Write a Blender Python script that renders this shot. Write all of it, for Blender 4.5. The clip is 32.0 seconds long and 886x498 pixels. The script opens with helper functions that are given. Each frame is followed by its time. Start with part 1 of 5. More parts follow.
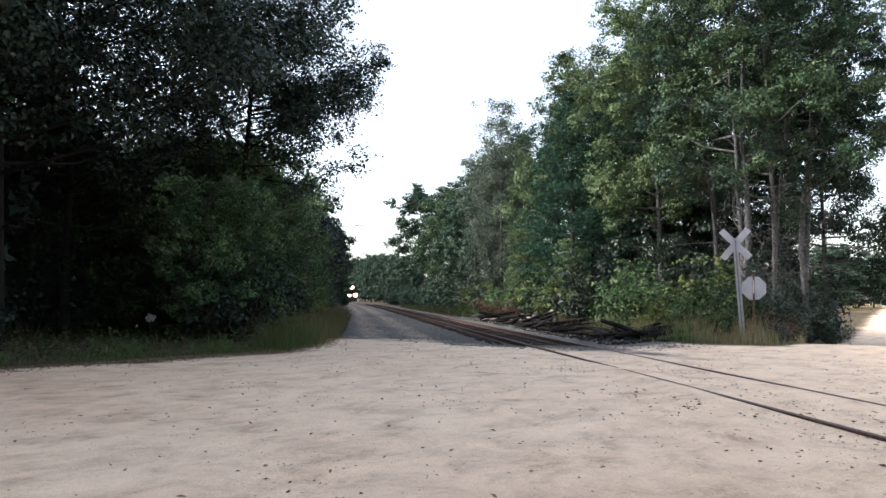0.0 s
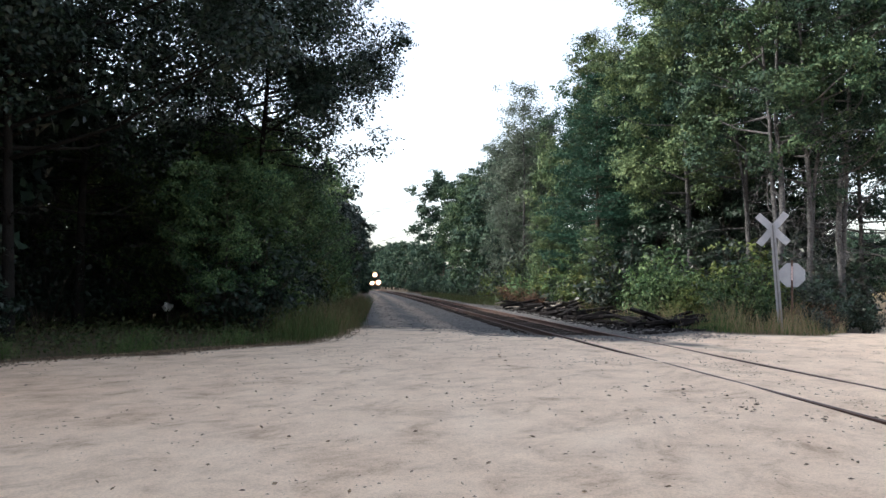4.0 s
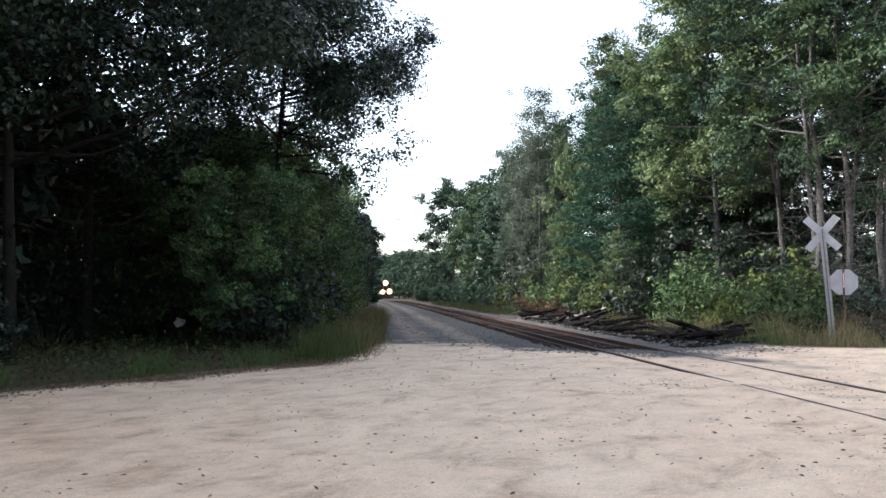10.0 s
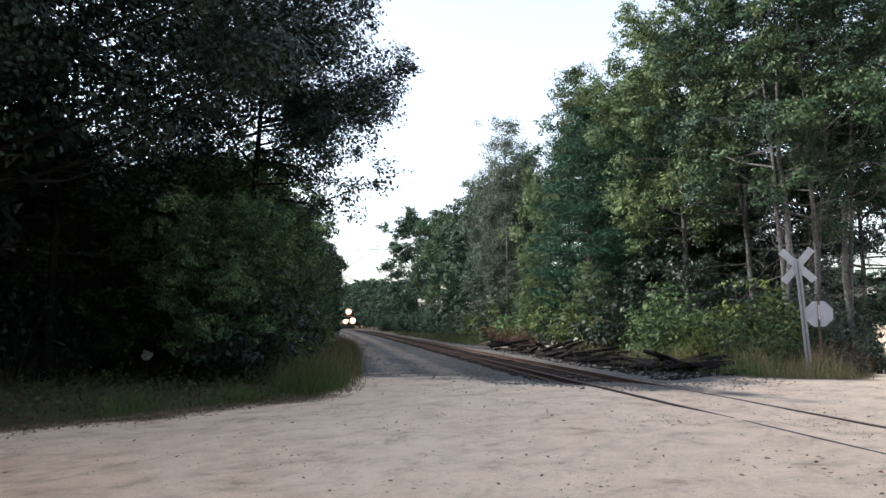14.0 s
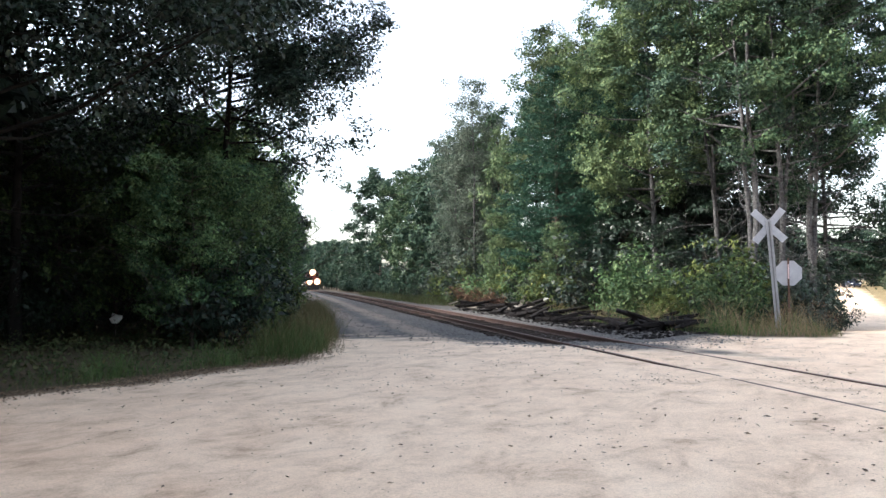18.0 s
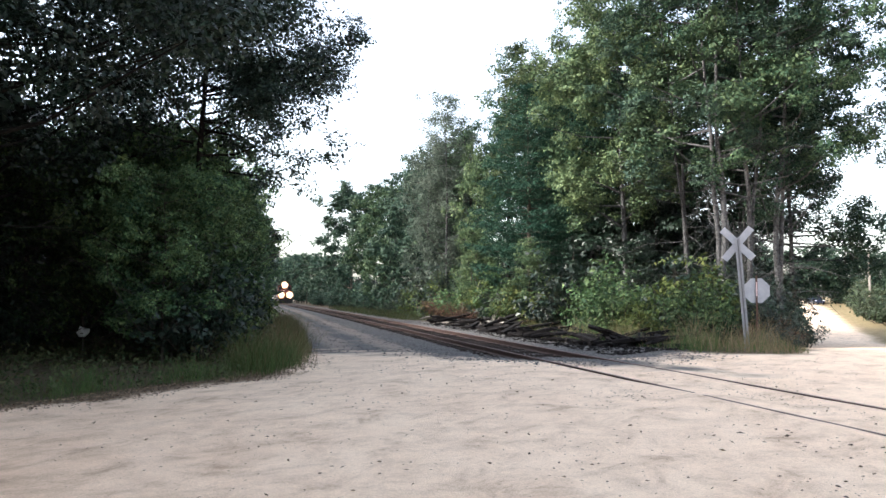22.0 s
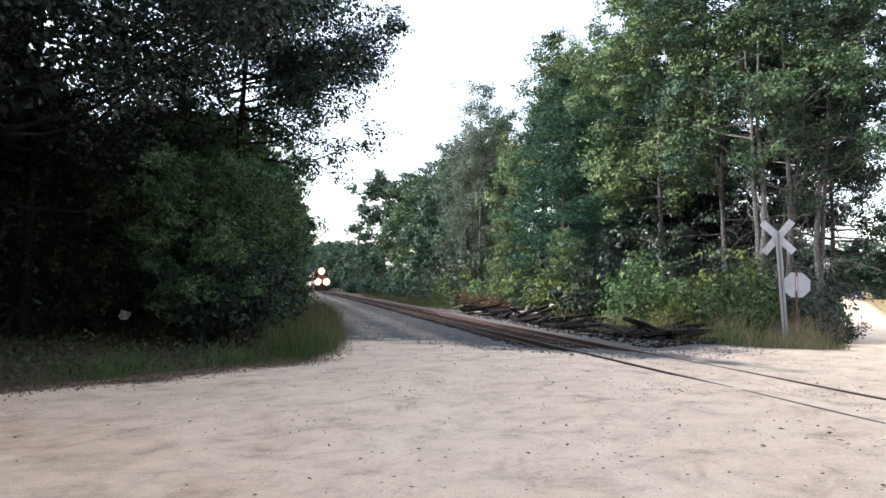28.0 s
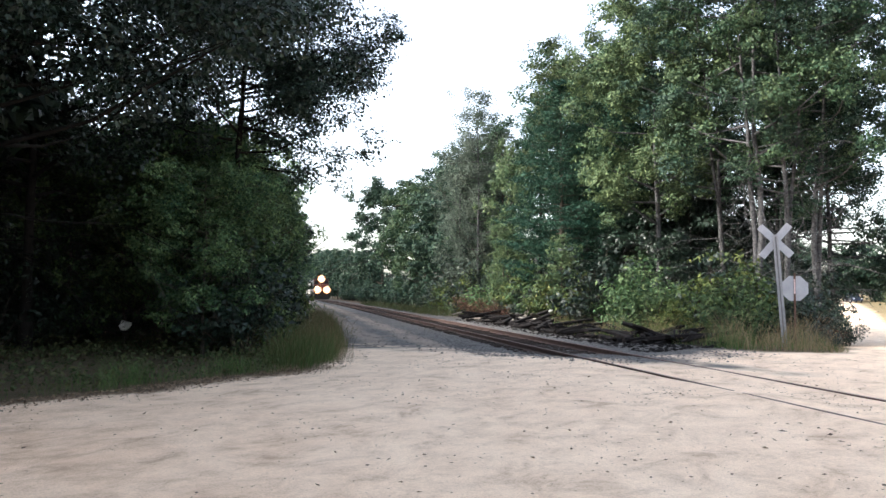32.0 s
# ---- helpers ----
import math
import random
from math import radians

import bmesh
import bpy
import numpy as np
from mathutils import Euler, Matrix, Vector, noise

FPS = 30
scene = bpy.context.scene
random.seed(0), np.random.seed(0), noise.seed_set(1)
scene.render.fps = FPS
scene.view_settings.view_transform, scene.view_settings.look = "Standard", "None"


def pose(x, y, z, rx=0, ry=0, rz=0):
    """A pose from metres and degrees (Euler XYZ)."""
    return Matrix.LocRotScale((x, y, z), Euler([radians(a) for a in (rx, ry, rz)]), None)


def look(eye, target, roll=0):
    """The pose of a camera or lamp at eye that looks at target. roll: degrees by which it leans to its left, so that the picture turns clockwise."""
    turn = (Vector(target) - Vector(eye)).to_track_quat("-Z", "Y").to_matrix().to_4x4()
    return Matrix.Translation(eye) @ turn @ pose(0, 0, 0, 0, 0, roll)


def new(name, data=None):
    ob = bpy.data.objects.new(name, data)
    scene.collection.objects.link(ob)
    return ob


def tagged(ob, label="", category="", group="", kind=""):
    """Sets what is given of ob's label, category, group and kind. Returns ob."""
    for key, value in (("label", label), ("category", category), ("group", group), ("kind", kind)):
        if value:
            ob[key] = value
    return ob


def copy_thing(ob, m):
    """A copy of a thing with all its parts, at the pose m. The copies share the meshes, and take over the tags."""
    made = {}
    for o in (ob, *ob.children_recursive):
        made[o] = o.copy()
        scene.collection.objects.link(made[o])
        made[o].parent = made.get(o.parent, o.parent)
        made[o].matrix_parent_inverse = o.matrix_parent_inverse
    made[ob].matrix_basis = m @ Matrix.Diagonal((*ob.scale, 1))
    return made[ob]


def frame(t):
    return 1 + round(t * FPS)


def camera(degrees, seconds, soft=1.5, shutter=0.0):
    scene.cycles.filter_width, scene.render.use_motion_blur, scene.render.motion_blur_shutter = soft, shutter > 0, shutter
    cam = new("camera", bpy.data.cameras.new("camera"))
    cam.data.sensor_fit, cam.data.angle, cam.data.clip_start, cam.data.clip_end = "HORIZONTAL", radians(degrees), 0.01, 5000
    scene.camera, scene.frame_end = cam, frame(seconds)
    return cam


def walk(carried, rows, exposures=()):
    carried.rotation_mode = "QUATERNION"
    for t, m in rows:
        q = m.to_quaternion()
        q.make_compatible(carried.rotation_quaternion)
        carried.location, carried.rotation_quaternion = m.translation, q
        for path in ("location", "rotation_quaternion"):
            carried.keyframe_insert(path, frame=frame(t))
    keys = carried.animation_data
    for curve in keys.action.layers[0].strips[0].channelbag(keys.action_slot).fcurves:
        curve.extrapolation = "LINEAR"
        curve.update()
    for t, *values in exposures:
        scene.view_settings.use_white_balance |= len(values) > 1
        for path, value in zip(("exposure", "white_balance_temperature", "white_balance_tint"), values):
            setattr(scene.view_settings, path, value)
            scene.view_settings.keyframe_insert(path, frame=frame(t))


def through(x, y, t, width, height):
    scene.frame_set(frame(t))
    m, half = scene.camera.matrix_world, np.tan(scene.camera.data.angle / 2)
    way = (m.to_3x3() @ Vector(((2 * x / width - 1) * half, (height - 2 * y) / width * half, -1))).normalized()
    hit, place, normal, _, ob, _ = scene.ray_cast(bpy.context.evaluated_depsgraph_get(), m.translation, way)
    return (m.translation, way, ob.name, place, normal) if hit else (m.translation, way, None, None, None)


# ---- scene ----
cam = camera(60.1, 32.0)
PATH = [
    (0, (-4.841, -0.596, 1.233), (-4.597, 1.385, 1.362), 0.5),
    (0.5, (-4.836, -0.604, 1.229), (-4.557, 1.37, 1.392), 0.0),
    (1, (-4.815, -0.556, 1.222), (-4.506, 1.415, 1.357), 0.1),
    (1.5, (-4.761, -0.407, 1.223), (-4.437, 1.563, 1.341), -0.7),
    (2, (-4.695, -0.255, 1.233), (-4.418, 1.722, 1.362), -0.3),
    (2.5, (-4.677, -0.149, 1.22), (-4.483, 1.839, 1.317), 0.2),
    (4.5, (-4.874, 0.503, 1.26), (-4.685, 2.492, 1.356), 0.5),
    (5, (-4.839, 0.818, 1.259), (-4.697, 2.808, 1.393), 1.2),
    (5.5, (-4.838, 0.918, 1.249), (-4.766, 2.915, 1.337), 1.4),
    (6, (-4.911, 0.957, 1.261), (-4.84, 2.954, 1.341), 2.0),
    (6.5, (-4.997, 1.069, 1.287), (-4.811, 3.059, 1.371), 0.5),
    (7, (-5.043, 1.253, 1.269), (-4.857, 3.244, 1.307), 1.0),
    (7.5, (-5.091, 1.401, 1.274), (-4.918, 3.393, 1.29), 1.3),
    (8, (-5.116, 1.5, 1.307), (-4.937, 3.491, 1.371), 0.6),
    (8.5, (-5.103, 1.668, 1.31), (-4.94, 3.659, 1.405), -0.0),
    (9, (-5.144, 1.641, 1.308), (-5.013, 3.635, 1.4), 0.8),
    (9.5, (-5.26, 1.605, 1.337), (-5.118, 3.598, 1.433), 0.2),
    (10, (-5.364, 1.647, 1.355), (-5.186, 3.635, 1.472), -0.2),
    (10.5, (-5.465, 1.587, 1.377), (-5.252, 3.571, 1.516), -0.4),
    (11, (-5.516, 1.599, 1.352), (-5.243, 3.576, 1.483), 0.7),
    (11.5, (-5.563, 1.672, 1.357), (-5.294, 3.651, 1.475), 1.2),
    (12, (-5.568, 1.741, 1.357), (-5.34, 3.725, 1.468), 1.3),
    (12.5, (-5.622, 1.829, 1.355), (-5.415, 3.814, 1.482), 1.4),
    (13, (-5.656, 2.055, 1.408), (-5.441, 4.036, 1.575), 0.7),
    (13.5, (-5.752, 2.008, 1.418), (-5.542, 3.988, 1.614), 0.1),
    (14, (-5.884, 2.025, 1.432), (-5.602, 3.995, 1.624), -0.2),
    (14.5, (-5.958, 2.0, 1.442), (-5.654, 3.968, 1.629), -0.1),
    (16.5, (-6.178, 2.163, 1.448), (-5.89, 4.139, 1.555), 0.4),
    (17, (-6.226, 2.248, 1.448), (-5.973, 4.229, 1.561), 0.3),
    (17.5, (-6.265, 2.223, 1.457), (-5.96, 4.197, 1.563), 0.3),
    (18, (-6.296, 2.284, 1.447), (-5.912, 4.245, 1.536), -0.5),
    (18.5, (-6.312, 2.311, 1.445), (-5.917, 4.27, 1.534), -0.3),
    (19, (-6.329, 2.307, 1.452), (-5.956, 4.27, 1.533), -0.1),
    (19.5, (-6.343, 2.322, 1.461), (-5.971, 4.285, 1.538), 0.2),
    (20, (-6.364, 2.27, 1.468), (-5.968, 4.228, 1.563), 0.7),
    (20.5, (-6.377, 2.287, 1.466), (-5.951, 4.239, 1.562), 0.6),
    (21, (-6.38, 2.287, 1.467), (-5.943, 4.236, 1.563), 0.1),
    (21.5, (-6.382, 2.297, 1.469), (-5.929, 4.242, 1.583), 0.1),
    (22, (-6.388, 2.279, 1.467), (-5.93, 4.222, 1.593), -0.1),
    (22.5, (-6.387, 2.252, 1.468), (-5.938, 4.197, 1.589), -0.1),
    (23, (-6.386, 2.275, 1.467), (-5.924, 4.218, 1.583), -0.7),
    (23.5, (-6.386, 2.28, 1.473), (-5.926, 4.223, 1.585), 0.1),
    (24, (-6.389, 2.295, 1.465), (-5.964, 4.246, 1.564), 0.4),
    (24.5, (-6.399, 2.305, 1.461), (-5.995, 4.262, 1.548), 0.5),
    (25, (-6.405, 2.325, 1.464), (-6.013, 4.285, 1.548), 0.5),
    (25.5, (-6.417, 2.306, 1.462), (-6.033, 4.267, 1.546), 0.6),
    (27.5, (-6.46, 2.281, 1.467), (-6.105, 4.247, 1.56), 0.5),
    (28, (-6.475, 2.267, 1.472), (-6.099, 4.229, 1.569), 0.8),
    (28.5, (-6.491, 2.267, 1.47), (-6.086, 4.222, 1.577), 0.6),
    (29, (-6.506, 2.268, 1.474), (-6.086, 4.219, 1.594), 0.7),
    (29.5, (-6.519, 2.227, 1.475), (-6.1, 4.178, 1.607), 0.5),
    (30, (-6.527, 2.224, 1.475), (-6.109, 4.175, 1.608), 0.3),
    (30.5, (-6.537, 2.226, 1.474), (-6.13, 4.18, 1.608), 0.2),
    (31, (-6.532, 2.211, 1.465), (-6.143, 4.169, 1.593), -0.4),
    (31.5, (-6.541, 2.196, 1.464), (-6.165, 4.157, 1.581), 0.0),
    (32, (-6.542, 2.197, 1.473), (-6.16, 4.157, 1.588), 0.2),
]
walk(cam, [(t, look(eye, target, roll)) for t, eye, target, roll in PATH],
     [(0, 1.72), (4, 1.68), (6, 1.74), (8, 1.86), (11, 1.93), (13, 1.84), (14.5, 1.6), (17, 2.0), (19, 2.16), (23, 2.16), (32, 2.14)])

# ---- world, sun and exposure ----
SUN_EL, SUN_FROM = radians(33), Vector((-0.93, 0.05, 0.0)).normalized()
world = bpy.data.worlds.new("sky")
scene.world = world
world.use_nodes = True
wt = world.node_tree
sky = wt.nodes.new("ShaderNodeTexSky")
sky.sky_type, sky.sun_disc = "NISHITA", False
sky.sun_elevation, sky.sun_rotation = SUN_EL, math.atan2(SUN_FROM.x, SUN_FROM.y)
sky.air_density, sky.dust_density, sky.ozone_density = 1.0, 3.0, 1.0
pale = wt.nodes.new("ShaderNodeHueSaturation")
pale.inputs["Saturation"].default_value = 0.62
wt.links.new(sky.outputs[0], pale.inputs["Color"])
wt.links.new(pale.outputs[0], wt.nodes["Background"].inputs[0])
wt.nodes["Background"].inputs[1].default_value = 0.15
sun_data = bpy.data.lights.new("sun", "SUN")
sun_data.energy, sun_data.angle, sun_data.color = 2.4, radians(12.0), (1.0, 0.96, 0.9)
sun = new("sun", sun_data)
sun.matrix_world = look(SUN_FROM * 60 + Vector((0, 0, 60 * math.tan(SUN_EL))), (0, 0, 0))


# ---- materials ----
def material(name, rough=0.8, metal=0.0):
    m = bpy.data.materials.new(name)
    m.use_nodes = True
    b = m.node_tree.nodes["Principled BSDF"]
    b.inputs["Roughness"].default_value, b.inputs["Metallic"].default_value = rough, metal
    return m, m.node_tree, b


def node(nt, kind, **values):
    n = nt.nodes.new(kind)
    for key, value in values.items():
        n.inputs[key.replace("_", " ")].default_value = value
    return n


def ramp(nt, source, stops):
    r = nt.nodes.new("ShaderNodeValToRGB")
    els = r.color_ramp.elements
    while len(els) < len(stops):
        els.new(0.5)
    for e, (p, c) in zip(els, stops):
        e.position, e.color = p, (*c, 1)
    nt.links.new(source, r.inputs[0])
    return r.outputs[0]


def noise_of(nt, scale, detail=4.0, rough=0.6, space="Object"):
    tc = nt.nodes.new("ShaderNodeTexCoord")
    n = node(nt, "ShaderNodeTexNoise", Scale=scale, Detail=detail, Roughness=rough)
    nt.links.new(tc.outputs[space], n.inputs["Vector"])
    return n.outputs["Fac"]


def mix(nt, fac, a, b, how="MIX"):
    m = nt.nodes.new("ShaderNodeMix")
    m.data_type, m.blend_type = "RGBA", how
    for socket, v in ((m.inputs[0], fac), (m.inputs[6], a), (m.inputs[7], b)):
        if isinstance(v, bpy.types.NodeSocket):
            nt.links.new(v, socket)
        else:
            socket.default_value = v if isinstance(v, float) else (*v, 1)
    return m.outputs[2]


def bump(nt, b, height, strength=0.4, distance=0.02):
    n = node(nt, "ShaderNodeBump", Strength=strength, Distance=distance)
    nt.links.new(height, n.inputs["Height"])
    nt.links.new(n.outputs[0], b.inputs["Normal"])


def worn(name, dark, light, scale=6.0, rough=0.8, metal=0.0, strength=0.3, fine=60.0):
    """A surface in two tones at two scales, with fine relief."""
    m, nt, b = material(name, rough, metal)
    broad, grain = noise_of(nt, scale), noise_of(nt, fine)
    tone = ramp(nt, broad, [(0.3, dark), (0.7, light)])
    tone = mix(nt, 0.35, tone, ramp(nt, grain, [(0.35, dark), (0.65, light)]))
    info = nt.nodes.new("ShaderNodeObjectInfo")
    hue = node(nt, "ShaderNodeHueSaturation")
    span = nt.nodes.new("ShaderNodeMapRange")
    span.inputs["To Min"].default_value, span.inputs["To Max"].default_value = 0.8, 1.2
    nt.links.new(info.outputs["Random"], span.inputs["Value"])
    nt.links.new(span.outputs[0], hue.inputs["Value"])
    nt.links.new(tone, hue.inputs["Color"])
    nt.links.new(hue.outputs[0], b.inputs["Base Color"])
    b.inputs["Specular IOR Level"].default_value = 0.15 if rough > 0.9 else 0.5
    bump(nt, b, grain, strength)
    return m


def leafy(name, low, mid, high, through=0.3, rough=0.58, gloss=0.12):
    """Leaves: each one its own tone between low and high, letting some light through."""
    m, nt, b = material(name, rough)
    geo, info = nt.nodes.new("ShaderNodeNewGeometry"), nt.nodes.new("ShaderNodeObjectInfo")
    tone = ramp(nt, geo.outputs["Random Per Island"], [(0.0, low), (0.55, mid), (1.0, high)])
    patch = noise_of(nt, 0.45, 2.0)
    tone = mix(nt, 0.36, tone, ramp(nt, patch, [(0.35, low), (0.65, high)]))
    hue = node(nt, "ShaderNodeHueSaturation")
    for socket, lo, hi in (("Value", 0.8, 1.2), ("Hue", 0.485, 0.512)):
        span = nt.nodes.new("ShaderNodeMapRange")
        span.inputs["To Min"].default_value, span.inputs["To Max"].default_value = lo, hi
        nt.links.new(info.outputs["Random"], span.inputs["Value"])
        nt.links.new(span.outputs[0], hue.inputs[socket])
    nt.links.new(tone, hue.inputs["Color"])
    nt.links.new(hue.outputs[0], b.inputs["Base Color"])
    b.inputs["Specular IOR Level"].default_value = gloss
    tl = nt.nodes.new("ShaderNodeBsdfTranslucent")
    nt.links.new(hue.outputs[0], tl.inputs[0])
    ms = nt.nodes.new("ShaderNodeMixShader")
    ms.inputs[0].default_value = through
    out = nt.nodes["Material Output"]
    nt.links.new(b.outputs[0], ms.inputs[1])
    nt.links.new(tl.outputs[0], ms.inputs[2])
    nt.links.new(ms.outputs[0], out.inputs[0])
    return m


def glow(name, colour, strength):
    m, nt, b = material(name, 0.3)
    b.inputs["Emission Color"].default_value = (*colour, 1)
    b.inputs["Emission Strength"].default_value = strength
    return m


def ground_material():
    """Sandy dirt, grey gravel and leaf litter, laid out by the zones attribute."""
    m, nt, b = material("dirt_and_gravel", 0.95)
    b.inputs["Specular IOR Level"].default_value = 0.15
    zones = nt.nodes.new("ShaderNodeAttribute")
    zones.attribute_name = "zones"
    sep = nt.nodes.new("ShaderNodeSeparateColor")
    nt.links.new(zones.outputs["Color"], sep.inputs[0])
    broad, mid, fine, grit = noise_of(nt, 0.35, 5), noise_of(nt, 2.2, 6), noise_of(nt, 14, 8, 0.7), noise_of(nt, 55, 6, 0.75)
    tc = nt.nodes.new("ShaderNodeTexCoord")
    mp = nt.nodes.new("ShaderNodeMapping")
    mp.vector_type = "TEXTURE"
    mp.inputs["Rotation"].default_value, mp.inputs["Scale"].default_value = (0, 0, radians(30)), (2.6, 0.9, 1)
    nt.links.new(tc.outputs["Object"], mp.inputs[0])
    rut = node(nt, "ShaderNodeTexNoise", Scale=1.0, Detail=6.0, Roughness=0.62)
    nt.links.new(mp.outputs[0], rut.inputs["Vector"])
    sand = ramp(nt, broad, [(0.36, (0.72, 0.53, 0.385)), (0.64, (0.83, 0.69, 0.54))])
    sand = mix(nt, 0.42, sand, ramp(nt, rut.outputs["Fac"], [(0.34, (0.50, 0.36, 0.25)), (0.47, (0.74, 0.605, 0.475)), (0.64, (0.84, 0.74, 0.61))]))
    sand = mix(nt, 0.45, sand, ramp(nt, mid, [(0.34, (0.52, 0.42, 0.33)), (0.5, (0.73, 0.60, 0.47)), (0.66, (0.80, 0.69, 0.56))]))
    sand = mix(nt, 0.34, sand, ramp(nt, fine, [(0.32, (0.37, 0.295, 0.23)), (0.46, (0.72, 0.60, 0.475)), (0.7, (0.82, 0.71, 0.585))]))
    sand = mix(nt, 0.36, sand, ramp(nt, grit, [(0.36, (0.30, 0.25, 0.2)), (0.55, (0.74, 0.66, 0.57))]))
    mp2 = nt.nodes.new("ShaderNodeMapping")
    mp2.vector_type = "TEXTURE"
    mp2.inputs["Rotation"].default_value, mp2.inputs["Scale"].default_value = (0, 0, radians(48)), (1.3, 0.9, 1)
    nt.links.new(tc.outputs["Object"], mp2.inputs[0])
    blot = node(nt, "ShaderNodeTexNoise", Scale=1.5, Detail=9.0, Roughness=0.74, Distortion=0.4)
    nt.links.new(mp2.outputs[0], blot.inputs["Vector"])
    patches = blot.outputs["Fac"]
    sand = mix(nt, 0.9, sand, ramp(nt, patches, [(0.33, (0.68, 0.555, 0.465)), (0.42, (1.0, 0.88, 0.775)), (0.5, (1.17, 1.055, 0.945)), (0.64, (1.29, 1.175, 1.06))]), "MULTIPLY")
    sand = mix(nt, zones.outputs["Alpha"], sand, mix(nt, 1.0, sand, ramp(nt, mid, [(0.35, (0.80, 0.715, 0.66)), (0.65, (0.94, 0.88, 0.85))]), "MULTIPLY"))
    stones = nt.nodes.new("ShaderNodeTexVoronoi")
    stones.inputs["Scale"].default_value = 22
    nt.links.new(tc.outputs["Object"], stones.inputs["Vector"])
    grey = ramp(nt, mid, [(0.3, (0.042, 0.041, 0.042)), (0.7, (0.11, 0.107, 0.108))])
    grey = mix(nt, 0.5, grey, ramp(nt, stones.outputs["Color"], [(0.1, (0.04, 0.038, 0.037)), (0.9, (0.23, 0.22, 0.212))]))
    litter = ramp(nt, fine, [(0.35, (0.036, 0.026, 0.02)), (0.65, (0.12, 0.083, 0.058))])
    litter = mix(nt, 0.4, litter, ramp(nt, mid, [(0.4, (0.03, 0.04, 0.014)), (0.62, (0.12, 0.09, 0.055))]))
    field = ramp(nt, mid, [(0.35, (0.12, 0.095, 0.045)), (0.65, (0.24, 0.185, 0.105))])
    tone = mix(nt, sep.outputs[0], sand, grey)
    tone = mix(nt, sep.outputs[1], tone, litter)
    tone = mix(nt, sep.outputs[2], tone, field)
    nt.links.new(tone, b.inputs["Base Color"])
    add = nt.nodes.new("ShaderNodeMath")
    add.operation = "ADD"
    nt.links.new(fine, add.inputs[0])
    nt.links.new(grit, add.inputs[1])
    bump(nt, b, add.outputs[0], 0.55, 0.03)
    return m


M_GROUND = ground_material()
M_BARK = worn("grey_bark", (0.022, 0.018, 0.015), (0.075, 0.062, 0.052), 3.0, 0.95, 0.0, 0.9, 18)
# bark colour near black: the shade under the trees is put into it
M_SHADE_BARK = worn("shade_darkened_bark", (0.004, 0.0036, 0.0034), (0.018, 0.0155, 0.0135), 3.0, 0.95, 0.0, 0.9, 18)
M_PALE_BARK = worn("pale_bark", (0.014, 0.0142, 0.015), (0.098, 0.097, 0.1), 7.0, 0.95, 0.0, 0.9, 14)
M_RAIL = worn("rusty_rail_side", (0.036, 0.022, 0.018), (0.09, 0.05, 0.039), 8, 0.85, 0.1)
M_RAILTOP = worn("worn_rail_head", (0.07, 0.044, 0.037), (0.155, 0.1, 0.083), 10, 0.85, 0.0, 0.1)
M_TIE = worn("weathered_tie_wood", (0.010, 0.008, 0.0075), (0.046, 0.034, 0.029), 4, 0.95, 0.0, 0.8, 40)
M_OLDTIE = worn("charred_tie_wood", (0.003, 0.003, 0.0034), (0.019, 0.016, 0.0155), 3, 0.95, 0.0, 0.9, 30)
M_PALETIE = worn("bleached_tie_wood", (0.10, 0.088, 0.075), (0.25, 0.225, 0.2), 4, 0.95, 0.0, 0.8, 30)
M_STONE = worn("ballast_stone", (0.055, 0.053, 0.052), (0.22, 0.212, 0.206), 5, 0.95, 0.0, 0.5, 50)
M_CLOD = worn("dirt_clod", (0.20, 0.14, 0.09), (0.42, 0.32, 0.23), 9, 0.95, 0.0, 0.5, 50)
M_SPECK = worn("dark_crumbs", (0.07, 0.052, 0.04), (0.2, 0.15, 0.115), 9, 0.95, 0.0, 0.5, 50)
M_GALV = worn("galvanised_steel", (0.20, 0.205, 0.225), (0.32, 0.325, 0.35), 7, 0.5, 0.4, 0.08, 90)
M_GROOVE = worn("dark_channel_steel", (0.10, 0.10, 0.105), (0.17, 0.17, 0.175), 7, 0.6, 0.4, 0.1)
M_SIGNBACK = worn("sign_back_sheet", (0.22, 0.23, 0.26), (0.32, 0.33, 0.365), 5, 0.45, 0.3, 0.06, 80)
M_SIGNRED = worn("red_sign_sheet", (0.35, 0.02, 0.02), (0.45, 0.03, 0.03), 5, 0.5)
M_RUSTPOST = worn("rusty_post", (0.05, 0.028, 0.022), (0.13, 0.07, 0.05), 8, 0.8, 0.2)
M_TAPE = worn("faded_tape", (0.6, 0.42, 0.42), (0.75, 0.6, 0.6), 8, 0.6)
M_PLASTIC = worn("white_plastic", (0.6, 0.6, 0.58), (0.82, 0.82, 0.8), 8, 0.4, 0.0, 0.2, 30)
# oak leaves with the wood's deep shade in their colour; also dark-leaved bushes
M_OAK_SHADE_DARK = leafy("shade_dark_oak_leaves", (0.003, 0.008, 0.0066), (0.008, 0.02, 0.0142), (0.03, 0.053, 0.033), 0.14, 0.42, 0.3)
M_OAK = leafy("oak_leaves", (0.008, 0.026, 0.019), (0.036, 0.077, 0.045), (0.108, 0.153, 0.076), 0.16, 0.5, 0.08)
M_OAK_GOLD = leafy("yellowing_oak_leaves", (0.016, 0.034, 0.02), (0.06, 0.096, 0.05), (0.145, 0.175, 0.082), 0.18, 0.5, 0.08)
M_ASPEN = leafy("grey_green_leaves", (0.03, 0.047, 0.037), (0.066, 0.09, 0.07), (0.125, 0.145, 0.115), 0.2)
M_PINE = leafy("pine_needles", (0.006, 0.026, 0.02), (0.02, 0.057, 0.042), (0.05, 0.1, 0.066), 0.1, 0.55, 0.08)
